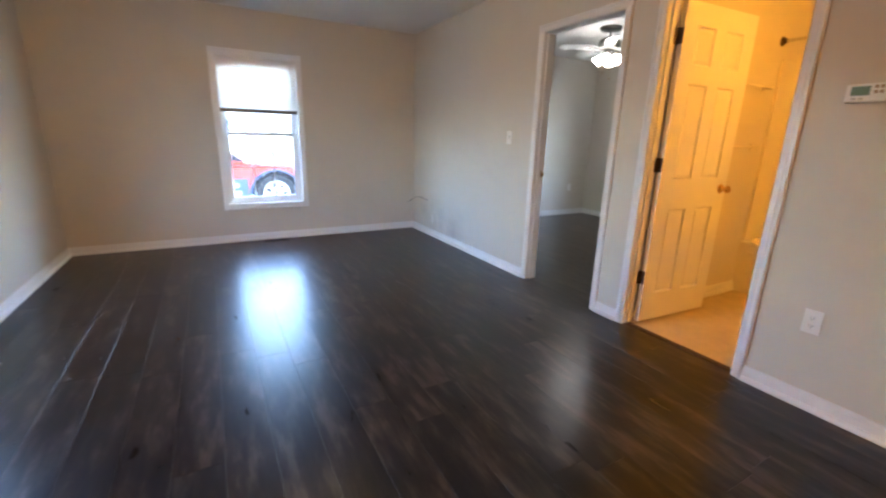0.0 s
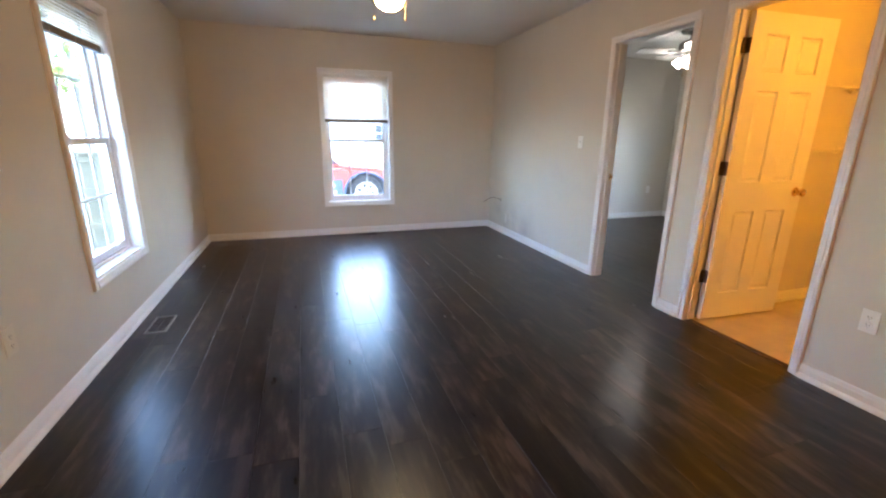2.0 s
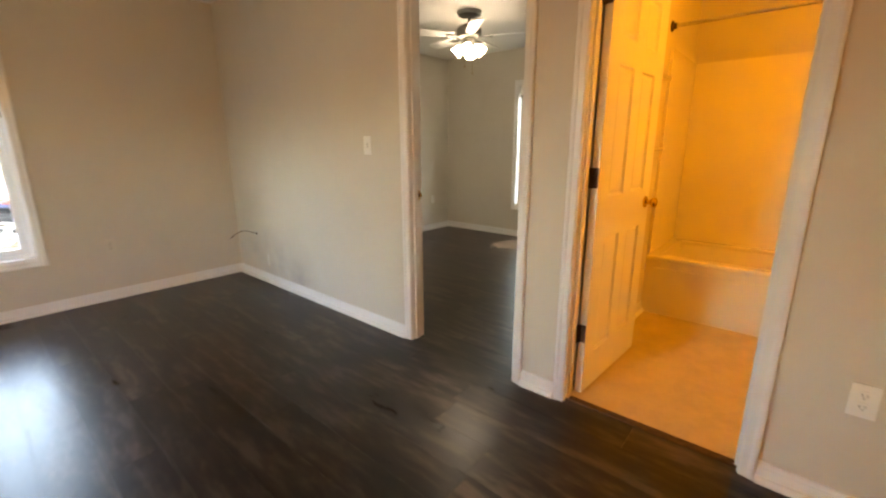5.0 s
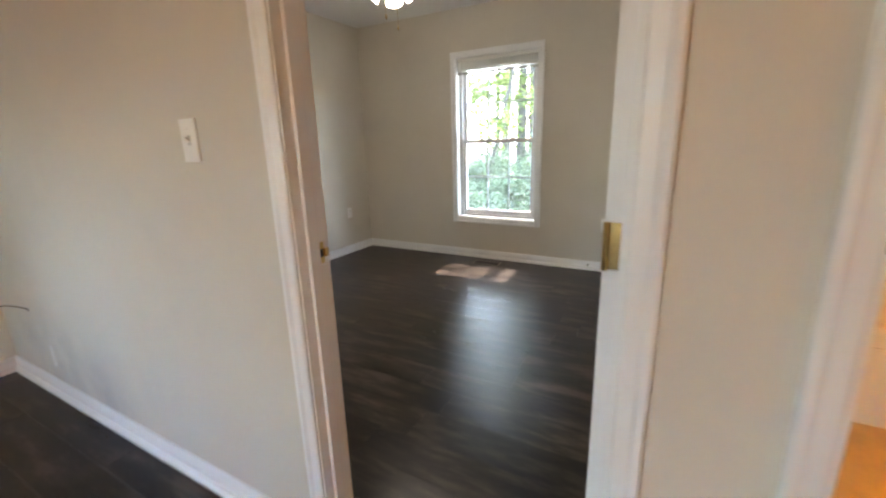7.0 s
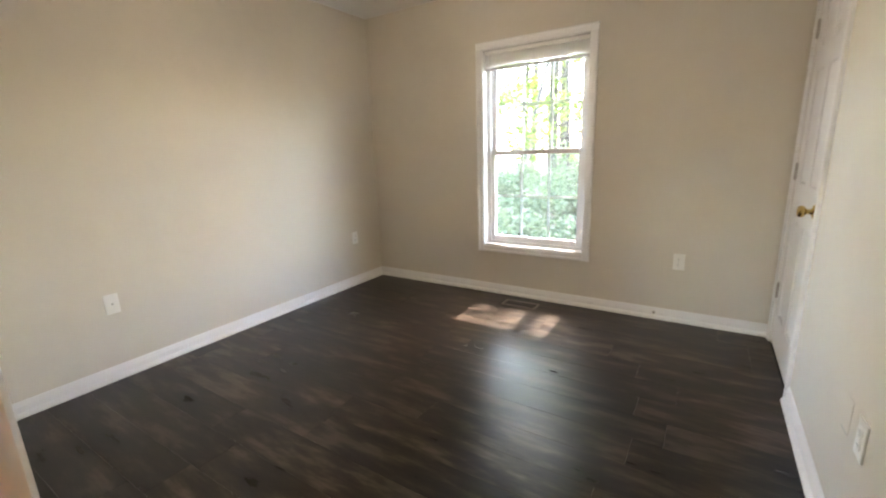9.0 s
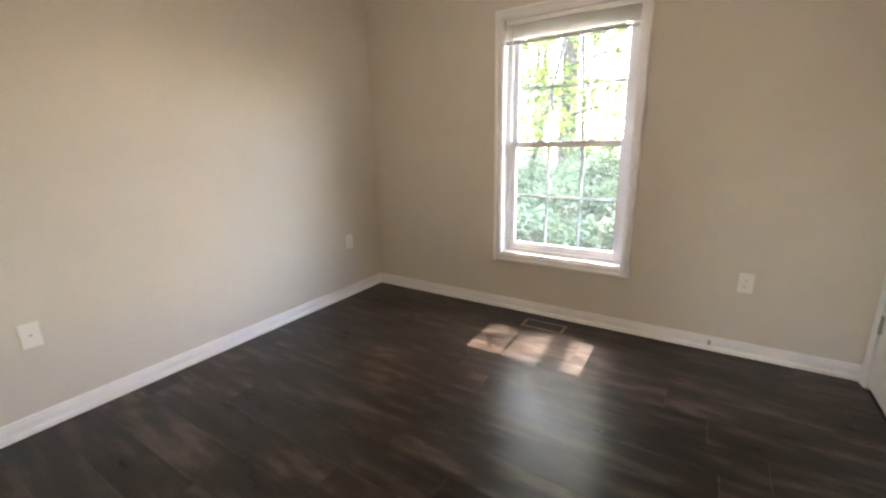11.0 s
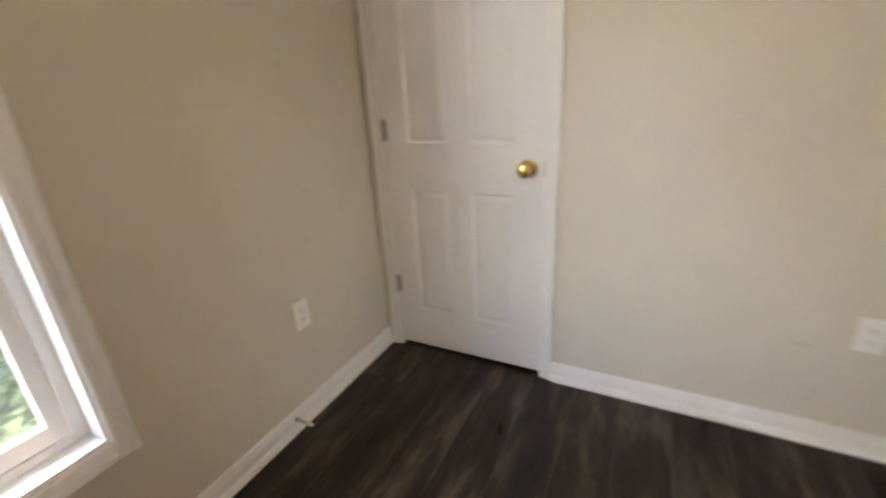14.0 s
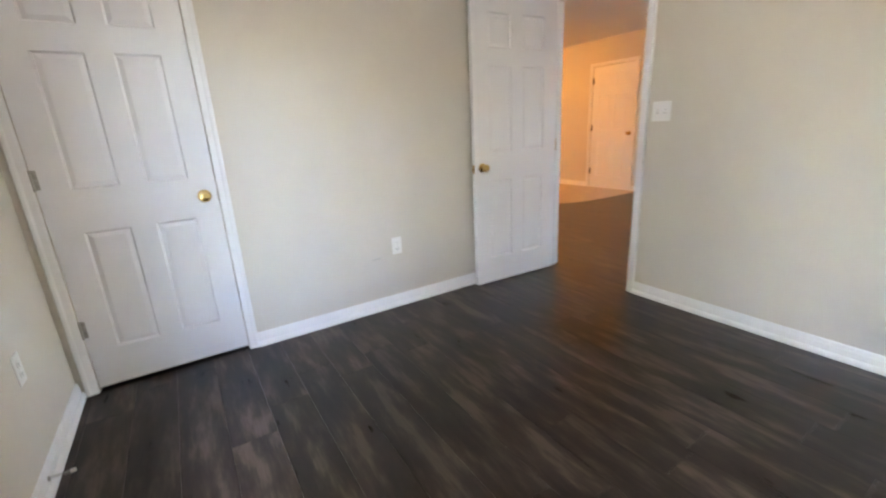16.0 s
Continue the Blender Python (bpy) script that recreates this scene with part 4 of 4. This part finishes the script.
sr = thing("tub_surround", "white moulded tub wall surround", "tub surround")
bm = bmesh.new()
box(bm, (X1 - 0.02, Y0 + 0.02, RIMZ), (X1, Y1 - 0.02, 1.86), 0.004)
part("back_panel", bm, TUB, sr)
for y0, y1 in ((Y0, Y0 + 0.02), (Y1 - 0.02, Y1)):
    bm = bmesh.new()
    box(bm, (X0 + 0.03, y0, RIMZ), (X1, y1, 1.86), 0.004)
    part("end_panel", bm, TUB, sr)
rod = thing("shower_rod", "chrome shower curtain rod above the tub", "shower rod")
bm = bmesh.new()
tube(bm, (1.480, BATH_S + 0.01, 1.985), (1.480, BATH_N - 0.01, 1.985), 0.0125, 0.0125, 16)
part("rod", bm, CHROME, rod)
for y, d in ((BATH_N, (0, -1, 0)), (BATH_S, (0, 1, 0))):
    bm = bmesh.new()
    lathe(bm, [(0, 0), (0.034, 0), (0.034, 0.006), (0.020, 0.012), (0.017, 0.03), (0.0, 0.03)], (1.480, y, 1.985), d, 20)
    part("flange", bm, BRONZE, rod, "dark metal wall flange", True)
for z in (1.21, 1.645):
    tb = thing("towel_bar", "white towel bar on the bathroom wall", "towel bar", group="towel bars")
    for x in (0.82, 1.345):
        bm = bmesh.new()
        box(bm, (x - 0.018, BATH_N - 0.012, z - 0.03), (x + 0.018, BATH_N, z + 0.03), 0.004)
        box(bm, (x - 0.010, BATH_N - 0.070, z - 0.012), (x + 0.010, BATH_N - 0.010, z + 0.012), 0.004)
        part("bracket", bm, TUB, tb)
    bm = bmesh.new()
    tube(bm, (0.82, BATH_N - 0.060, z), (1.345, BATH_N - 0.060, z), 0.008, 0.008, 12)
    part("bar", bm, TUB, tb)
vl = thing("vanity_light", "wall light bar with amber bulbs over the basin", "wall light")
bm = bmesh.new()
box(bm, (0.50, BATH_S, 1.98), (1.10, BATH_S + 0.03, 2.08), 0.006)
part("back_plate", bm, CHROME, vl)
for x in (0.59, 0.73, 0.87, 1.01):
    bm = bmesh.new()
    lathe(bm, [(0, 0.02), (0.018, 0.03), (0.020, 0.045), (0.044, 0.075), (0.050, 0.105), (0.042, 0.135), (0.020, 0.152), (0, 0.155)], (x, BATH_S, 2.03), N_, 20)
    part("bulb", bm, BATH_BULB, vl, "lit amber globe bulb", True)

# unseen lamp added for the amber light on the entry walls
el = thing("added_entry_light", "unseen amber dome lamp added to light the entry", "ceiling light", (-2.2, -6.55, CEIL))
bm = bmesh.new()
lathe(bm, [(0, 0), (0.16, 0), (0.16, -0.018), (0.145, -0.025), (0, -0.025)], (0, 0, 0), (0, 0, 1), 28)
part("pan", bm, BRASS, el)
bm = bmesh.new()
lathe(bm, [(0.142, -0.026), (0.135, -0.055), (0.105, -0.085), (0.055, -0.102), (0, -0.106)], (0, 0, 0), (0, 0, 1), 28)
part("dome", bm, ENTRY_BULB, el, "lit amber glass dome", True)


# ---- outdoors ----
def ground_z(x, y):
    far = max(0.0, abs(x) - 5.0)
    north = max(0.0, min(1.0, (y - 0.0) / 2.0)) * max(0.0, min(1.0, (x + 5.6) / 1.2)) * max(0.0, min(1.0, (6.0 - x) / 2.0))
    return -0.55 + 0.50 * north + 0.12 * math.sin(x * 0.31) * math.sin(y * 0.27) * min(1.0, far / 6)


bm = bmesh.new()
xs = [-900, -300, -120, -60] + [k * 1.0 for k in range(-30, 31)] + [60, 120, 300, 900]
grid = [[bm.verts.new((x, y, ground_z(x, y) if abs(x) < 40 and abs(y) < 40 else -0.6)) for y in xs] for x in xs]
for i in range(len(xs) - 1):
    for k in range(len(xs) - 1):
        bm.faces.new((grid[i][k], grid[i + 1][k], grid[i + 1][k + 1], grid[i][k + 1]))
solid("ground", bm, SOIL, "leaf-strewn bare ground", "ground")
bm = bmesh.new()
dx = [-4.0 + k for k in range(9)]
dy = [2.0 + k for k in range(14)]
grid = [[bm.verts.new((x, y, ground_z(x, y) + 0.006)) for y in dy] for x in dx]
for i in range(len(dx) - 1):
    for k in range(len(dy) - 1):
        bm.faces.new((grid[i][k], grid[i + 1][k], grid[i + 1][k + 1], grid[i][k + 1]))
bmesh.ops.solidify(bm, geom=bm.faces[:], thickness=0.03)
bmesh.ops.translate(bm, vec=(0, 0, 0.02), verts=bm.verts[:])
solid("driveway", bm, CONCRETE, "pale concrete parking area", "driveway")


def leaves(bm, rng, centre, spread, count, size):
    c = Vector(centre)
    for _ in range(count):
        v = Vector((rng.gauss(0, 1), rng.gauss(0, 1), rng.gauss(0, 1)))
        v = v.normalized() * (rng.random() ** 0.5)
        p = c + Vector((v.x * spread[0], v.y * spread[1], v.z * spread[2]))
        s = size * rng.uniform(0.6, 1.3)
        a = Vector((rng.gauss(0, 1), rng.gauss(0, 1), rng.gauss(0, 0.5))).normalized()
        b = a.orthogonal().normalized()
        b.rotate(Matrix.Rotation(rng.uniform(0, math.tau), 3, a))
        fold = a.cross(b) * s * 0.12
        q = [bm.verts.new(p - a * s), bm.verts.new(p - b * s * 0.45 + fold), bm.verts.new(p + a * s), bm.verts.new(p + b * s * 0.45 + fold)]
        bm.faces.new(q)


def tree(x, y, height, trunk_r, lean, seed, label, leaf_count=2600, crown_low=0.3, size=0.11, spread=2.2):
    rng = random.Random(seed)
    g = ground_z(x, y)
    ob = thing("tree", label, "tree", (x, y, g), "trees behind the house")
    bm = bmesh.new()
    pts = []
    n = 9
    for k in range(n + 1):
        f = k / n
        pts.append((Vector((lean[0] * f * height + 0.12 * math.sin(seed + 4 * f), lean[1] * f * height + 0.12 * math.cos(seed * 2 + 3 * f), f * height - 0.15)), trunk_r * (1.15 if k == 0 else 1 - 0.75 * f)))
    for (a, ra), (b, rb) in zip(pts, pts[1:]):
        tube(bm, a, b, ra, rb, 10)
    part("trunk", bm, BARK, ob, "", True)
    bm, lf = bmesh.new(), bmesh.new()
    for k in range(13):
        f = crown_low + (1 - crown_low) * (k + rng.random()) / 13
        i = min(int(f * n), n - 1)
        start = pts[i][0].lerp(pts[i + 1][0], f * n - i)
        a = rng.uniform(0, math.tau)
        reach = spread * (1.15 - 0.6 * f) * rng.uniform(0.6, 1.1)
        end = start + Vector((math.cos(a) * reach, math.sin(a) * reach, reach * rng.uniform(0.05, 0.55)))
        mid = start.lerp(end, 0.55) + Vector((0, 0, 0.12))
        tube(bm, start, mid, trunk_r * 0.3 * (1.1 - f), trunk_r * 0.17, 7)
        tube(bm, mid, end, trunk_r * 0.17, 0.008, 6)
        for c in (mid, end, start.lerp(end, 0.8) + Vector((rng.uniform(-.5, .5), rng.uniform(-.5, .5), 0.2))):
            leaves(lf, rng, c, (0.75, 0.75, 0.38), leaf_count // 39, size)
    part("limb", bm, BARK, ob)
    part("crown", lf, LEAF, ob, "sunlit green leaves")
    return ob


TREES = [
    (11.5, 3.6, 12, 0.15, (0.01, -0.03), 5), (9.0, 1.2, 8, 0.055, (0.02, -0.26), 11),
    (12.0, 1.1, 13, 0.17, (0.0, 0.0), 17), (10.5, -0.9, 9.2, 0.11, (0.0, 0.03), 23), (13.5, -3.6, 12, 0.15, (0.02, 0.0), 29),
    (15.5, 5.5, 13, 0.18, (0.0, 0.0), 31), (12.0, 7.4, 12, 0.14, (0.0, -0.02), 37), (9.0, -4.8, 10, 0.10, (0.0, 0.05), 41),
    (17.0, 2.2, 14, 0.18, (0.0, 0.0), 43), (18.0, -1.5, 14, 0.2, (0.0, 0.0), 47), (16.0, -7.5, 13, 0.17, (0.0, 0.0), 53), (19.0, 8.5, 14, 0.2, (0, 0), 59), (10.5, 0.2, 9, 0.055, (0.0, 0.04), 89), (13.5, 2.3, 12, 0.09, (0.0, -0.02), 97),
    (14.5, -0.2, 12, 0.10, (0, 0.02), 101), (11.2, 2.5, 10, 0.06, (0, 0.03), 103), (20.0, 4.5, 14, 0.2, (0, 0), 107), (22.0, 1.0, 15, 0.22, (0, 0), 109),
]
for x, y, h, r, lean, seed in TREES:
    tree(x, y, h, r, lean, seed, "slender woodland tree in green summer leaf" if r < 0.12 else "tall woodland tree with grey-brown trunk", 5200, 0.16, 0.070, 2.3)
# added tree: stem placed to throw a dark band across the sun patch
tree(7.8, -1.76, 13.5, 0.13, (0.0, 0.008), 3, "tall bare-stemmed tree added to shade the sun patch", 6500, 0.74, 0.11, 1.6)
for x, y, h, r, seed in ((-9.8, 11.6, 8, 0.15, 61), (-10.8, 15.5, 9, 0.16, 71)):
    tree(x, y, h, r, (0, 0), seed, "leafy tree behind the fence", 2600, 0.3, 0.13, 2.6)
for x, y, h, r, seed in ((-6.5, 21.0, 6, 0.12, 79), (3.5, 22.0, 6, 0.12, 83)):
    tree(x, y, h, r, (0, 0), seed, "small tree across the drive", 2000, 0.3, 0.15, 2.0)


def shrub(x, y, w, h, seed, label, count=900):
    rng = random.Random(seed)
    g = ground_z(x, y)
    ob = thing("shrub", label, "shrub", (x, y, g), "shrubs below the trees")
    bm, lf = bmesh.new(), bmesh.new()
    for k in range(7):
        a = rng.uniform(0, math.tau)
        end = Vector((math.cos(a) * w * rng.uniform(0.3, 0.9), math.sin(a) * w * rng.uniform(0.3, 0.9), h * rng.uniform(0.5, 1.0)))
        tube(bm, (0, 0, -0.05), end * 0.5 + Vector((0, 0, 0.1)), 0.015, 0.010, 5)
        tube(bm, end * 0.5 + Vector((0, 0, 0.1)), end, 0.010, 0.004, 5)
        leaves(lf, rng, end * 0.9, (w * 0.4, w * 0.4, h * 0.3), count // 7, 0.055)
    part("stem", bm, BARK, ob)
    part("foliage", lf, LEAF_LOW, ob)


rng = random.Random(7)
for row, (sx, hh) in enumerate(((5.3, 0.6), (6.2, 0.95), (7.4, 1.15), (9.0, 1.35), (11.5, 1.7))):
    for k in range(9):
        shrub(sx + rng.uniform(-0.4, 0.4), -5.0 + k * 1.25 + rng.uniform(-0.3, 0.3) + row * 0.3, 0.8 + 0.12 * row, hh * rng.uniform(0.8, 1.15), 100 + row * 20 + k, "low green shrub at the wood's edge", 1900)

# wooden fence beyond the side window
fence = thing("fence", "weathered board fence with rails and posts", "fence", (0, 2.2, 0))
bx = -4.35
k = 0
while bx > -11.5:
    if k % 10 == 0:
        part("post", boxed((bx - 0.045, 0.0225, -0.6), (bx + 0.045, 0.098, 0.955), 0.006), FENCE, fence)
    part("slat", boxed((bx - 0.071 - 0.004 * (k % 3), 0.0, -0.5 + 0.01 * (k % 3)), (bx + 0.071 + 0.004 * (k * 2 % 3), 0.022, 0.955), 0.003), FENCE, fence)
    bx -= 0.165
    k += 1
for z in (-0.15, 0.40, 0.88):
    part("rail", boxed((-11.6, -0.042, z - 0.045), (-4.25, -0.0005, z + 0.045), 0.004), FENCE, fence)
part("top_rail", boxed((-11.6, -0.07, 0.956), (-4.25, 0.10, 0.992), 0.005), FENCE, fence)


# ---- neighbouring house ----
def house(x0, x1, y0, y1, h, label):
    ob = thing("house", label, "house", ((x0 + x1) / 2, (y0 + y1) / 2, 0))
    cx, cy = (x0 + x1) / 2, (y0 + y1) / 2
    a0, a1, b0, b1 = x0 - cx, x1 - cx, y0 - cy, y1 - cy
    bm = bmesh.new()
    box(bm, (a0, b0, -0.7), (a1, b1, h))
    z = 0.0
    while z < h - 0.1:
        strip(bm, (a0 - 0.01, b0, z), (a1 + 0.01, b0, z), (0, 0, 1), (0, -1, 0), [(0, 0), (0, 0.022), (0.17, 0.006), (0.17, 0)])
        z += 0.18
    part("wall", bm, SIDING, ob, "white lap siding")
    bm = bmesh.new()
    strip(bm, (a0 - 0.4, 0, h), (a1 + 0.4, 0, h), (0, 1, 0), (0, 0, 1), [(b0 - 0.5, 0), (b0 - 0.5, 0.1), (0, 2.2), (b1 + 0.5, 0.1), (b1 + 0.5, 0)])
    part("roof", bm, ROOFING, ob)
    for f in (0.2, 0.5, 0.8):
        x = a0 + (a1 - a0) * f
        bm = bmesh.new()
        for lo, hi in (((x - 0.55, 0.85), (x - 0.45, 2.15)), ((x + 0.45, 0.85), (x + 0.55, 2.15)), ((x - 0.45, 0.85), (x + 0.45, 0.95)), ((x - 0.45, 2.05), (x + 0.45, 2.15)), ((x - 0.45, 1.47), (x + 0.45, 1.53))):
            box(bm, (lo[0], b0 - 0.05, lo[1]), (hi[0], b0 - 0.023, hi[1]))
        w = part("window", bm, TRIM, ob)
        part("pane", boxed((x - 0.45, b0 - 0.035, 0.95), (x + 0.45, b0 - 0.024, 2.05)), CAR_GLASS, w)


house(-9.0, 6.0, 26.0, 33.0, 2.7, "single-storey white house across the drive")


# ---- parked car ----
def car(at):
    ob = thing("car", "parked red car with a blue lower side and silver wheel covers", "car", at)
    # local: side face at y = 0, car body towards +y, front towards +x, front wheel centre at x = 0
    bm = bmesh.new()
    side = [(0.86, 0.22), (0.90, 0.38), (0.86, 0.56), (0.70, 0.66), (0.15, 0.74), (-0.40, 0.81), (-1.05, 0.86), (-3.0, 0.90), (-3.32, 0.86), (-3.38, 0.45), (-3.34, 0.24)]
    arch = lambda cx: [(cx - 0.38 * math.cos(a), 0.30 + 0.38 * math.sin(a)) for a in [math.pi * k / 10 for k in range(11)]]
    lower = [(-3.34, 0.24), *[(x, max(z, 0.22)) for x, z in arch(-2.62)], *[(x, max(z, 0.22)) for x, z in arch(0.0)]]
    strip(bm, (0, 0, 0), (0, 1.68, 0), (1, 0, 0), (0, 0, 1), side[:-1] + lower)
    part("body", bm, CAR_RED, ob, "red painted body")
    bm = bmesh.new()
    strip(bm, (0, 0.13, 0), (0, 1.55, 0), (1, 0, 0), (0, 0, 1), [(-0.42, 0.805), (-1.08, 1.32), (-1.35, 1.43), (-2.45, 1.42), (-2.95, 1.20), (-3.15, 0.935)])
    part("cabin", bm, CAR_GLASS, ob, "tinted glass cabin")
    bm = bmesh.new()
    strip(bm, (0, 0.16, 0), (0, 1.52, 0), (1, 0, 0), (0, 0, 1), [(-1.05, 1.365), (-1.35, 1.445), (-2.45, 1.437), (-2.72, 1.35), (-2.45, 1.40), (-1.35, 1.41)])
    part("roof", bm, CAR_RED, ob)
    bm = bmesh.new()
    box(bm, (-2.20, -0.014, 0.20), (-0.41, -0.002, 0.56), 0.004)
    panel = part("lower_panel", bm, CAR_BLUE, ob, "blue lower side panel")
    for x0, x1, z0, z1 in ((-1.10, -0.55, 0.43, 0.49), (-1.05, -0.52, 0.31, 0.37), (-1.9, -1.2, 0.40, 0.44), (-1.8, -1.2, 0.31, 0.36)):
        part("lettering", boxed((x0, -0.018, z0), (x1, -0.0145, z1)), PLATE, panel, "white unreadable lettering")
    for cx in (0.0, -2.62):
        bm = bmesh.new()
        band = [(cx - q * math.cos(a), 0.30 + q * math.sin(a)) for q, order in ((0.375, 1), (0.405, -1)) for a in [math.pi * k / 14 for k in range(15)][::order]]
        strip(bm, (0, -0.016, 0), (0, 0.0, 0), (1, 0, 0), (0, 0, 1), band)
        part("wheel_arch_trim", bm, CAR_BLUE, ob, "blue wheel arch trim")
        for y, d in ((0.10, -1), (1.58, 1)):
            bm = bmesh.new()
            lathe(bm, [(0.20, -0.09), (0.29, -0.095), (0.315, -0.06), (0.315, 0.06), (0.29, 0.095), (0.20, 0.09)], (cx, y, 0.315), (0, d, 0), 32)
            tyre = part("tyre", bm, TYRE, ob, "", True)
            bm = bmesh.new()
            lathe(bm, [(0, 0.075), (0.05, 0.088), (0.06, 0.080), (0.16, 0.072), (0.19, 0.094), (0.205, 0.09), (0.205, 0.0), (0, 0.0)], (cx, y, 0.315), (0, d, 0), 32)
            rim = part("wheel_cover", bm, RIM, tyre, "silver wheel cover", True)
            for k in range(7):
                a = math.tau * k / 7
                c = Vector((cx + 0.125 * math.cos(a), y + d * 0.079, 0.315 + 0.125 * math.sin(a)))
                bm = bmesh.new()
                bmesh.ops.create_cone(bm, cap_ends=True, segments=10, radius1=0.030, radius2=0.026, depth=0.012, matrix=Matrix.Translation(c) @ Matrix.Rotation(math.pi / 2, 4, "X"))
                part("cover_hole", bm, SLOT, rim)
    bm = bmesh.new()
    box(bm, (0.66, -0.004, 0.55), (0.86, 0.32, 0.70), 0.03)
    part("headlight", bm, PLATE, ob)
    bm = bmesh.new()
    box(bm, (-0.78, -0.16, 0.92), (-0.62, 0.02, 1.05), 0.03)
    part("mirror", bm, CAR_RED, ob)
    for x in (-0.47, -1.55):
        part("door_seam", boxed((x - 0.004, -0.0015, 0.53), (x + 0.004, 0.0, 0.90)), SLOT, ob)
    part("door_handle", boxed((-1.45, -0.025, 0.76), (-1.28, -0.0005, 0.79), 0.006), CAR_RED, ob)


car((-1.50, 1.98, ground_z(-1.5, 2.0) + 0.015))

# ---- floor planks ----
rng = random.Random(11)
PW_, GAP = 0.178, 0.0004


def plank_mesh(w, l):
    bm = bmesh.new()
    c = 0.0006
    lo = [bm.verts.new(p) for p in ((0, 0, -0.0055), (w, 0, -0.0055), (w, l, -0.0055), (0, l, -0.0055))]
    md = [bm.verts.new(p) for p in ((0, 0, -c), (w, 0, -c), (w, l, -c), (0, l, -c))]
    up = [bm.verts.new(p) for p in ((c, c, 0), (w - c, c, 0), (w - c, l - c, 0), (c, l - c, 0))]
    for a, b in ((lo, md), (md, up)):
        for k in range(4):
            bm.faces.new((a[k], a[(k + 1) % 4], b[(k + 1) % 4], b[k]))
    bm.faces.new(up)
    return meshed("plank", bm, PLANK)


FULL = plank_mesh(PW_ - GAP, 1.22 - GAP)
x = LW + 0.003
while x < BE - 0.01:
    w = min(PW_, BE - x)
    mid = x + w / 2
    if mid < PW + 0.06:
        y0, y1 = (LS if mid > -1.3 else -5.80), LN
        if mid > PW - 0.02:
            y0 = LS
    else:
        y0, y1 = BS, BN
    y = y0 - rng.uniform(0.1, 1.1)
    while y < y1:
        a, b = max(y, y0), min(y + 1.22, y1)
        if b - a > 0.04:
            whole = abs(b - a - 1.22) < 1e-6 and abs(w - PW_) < 1e-6
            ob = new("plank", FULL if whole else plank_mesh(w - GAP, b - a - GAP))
            ob.location = (x, a, 0)
            ob.parent = floor
        y += 1.22
    x += PW_
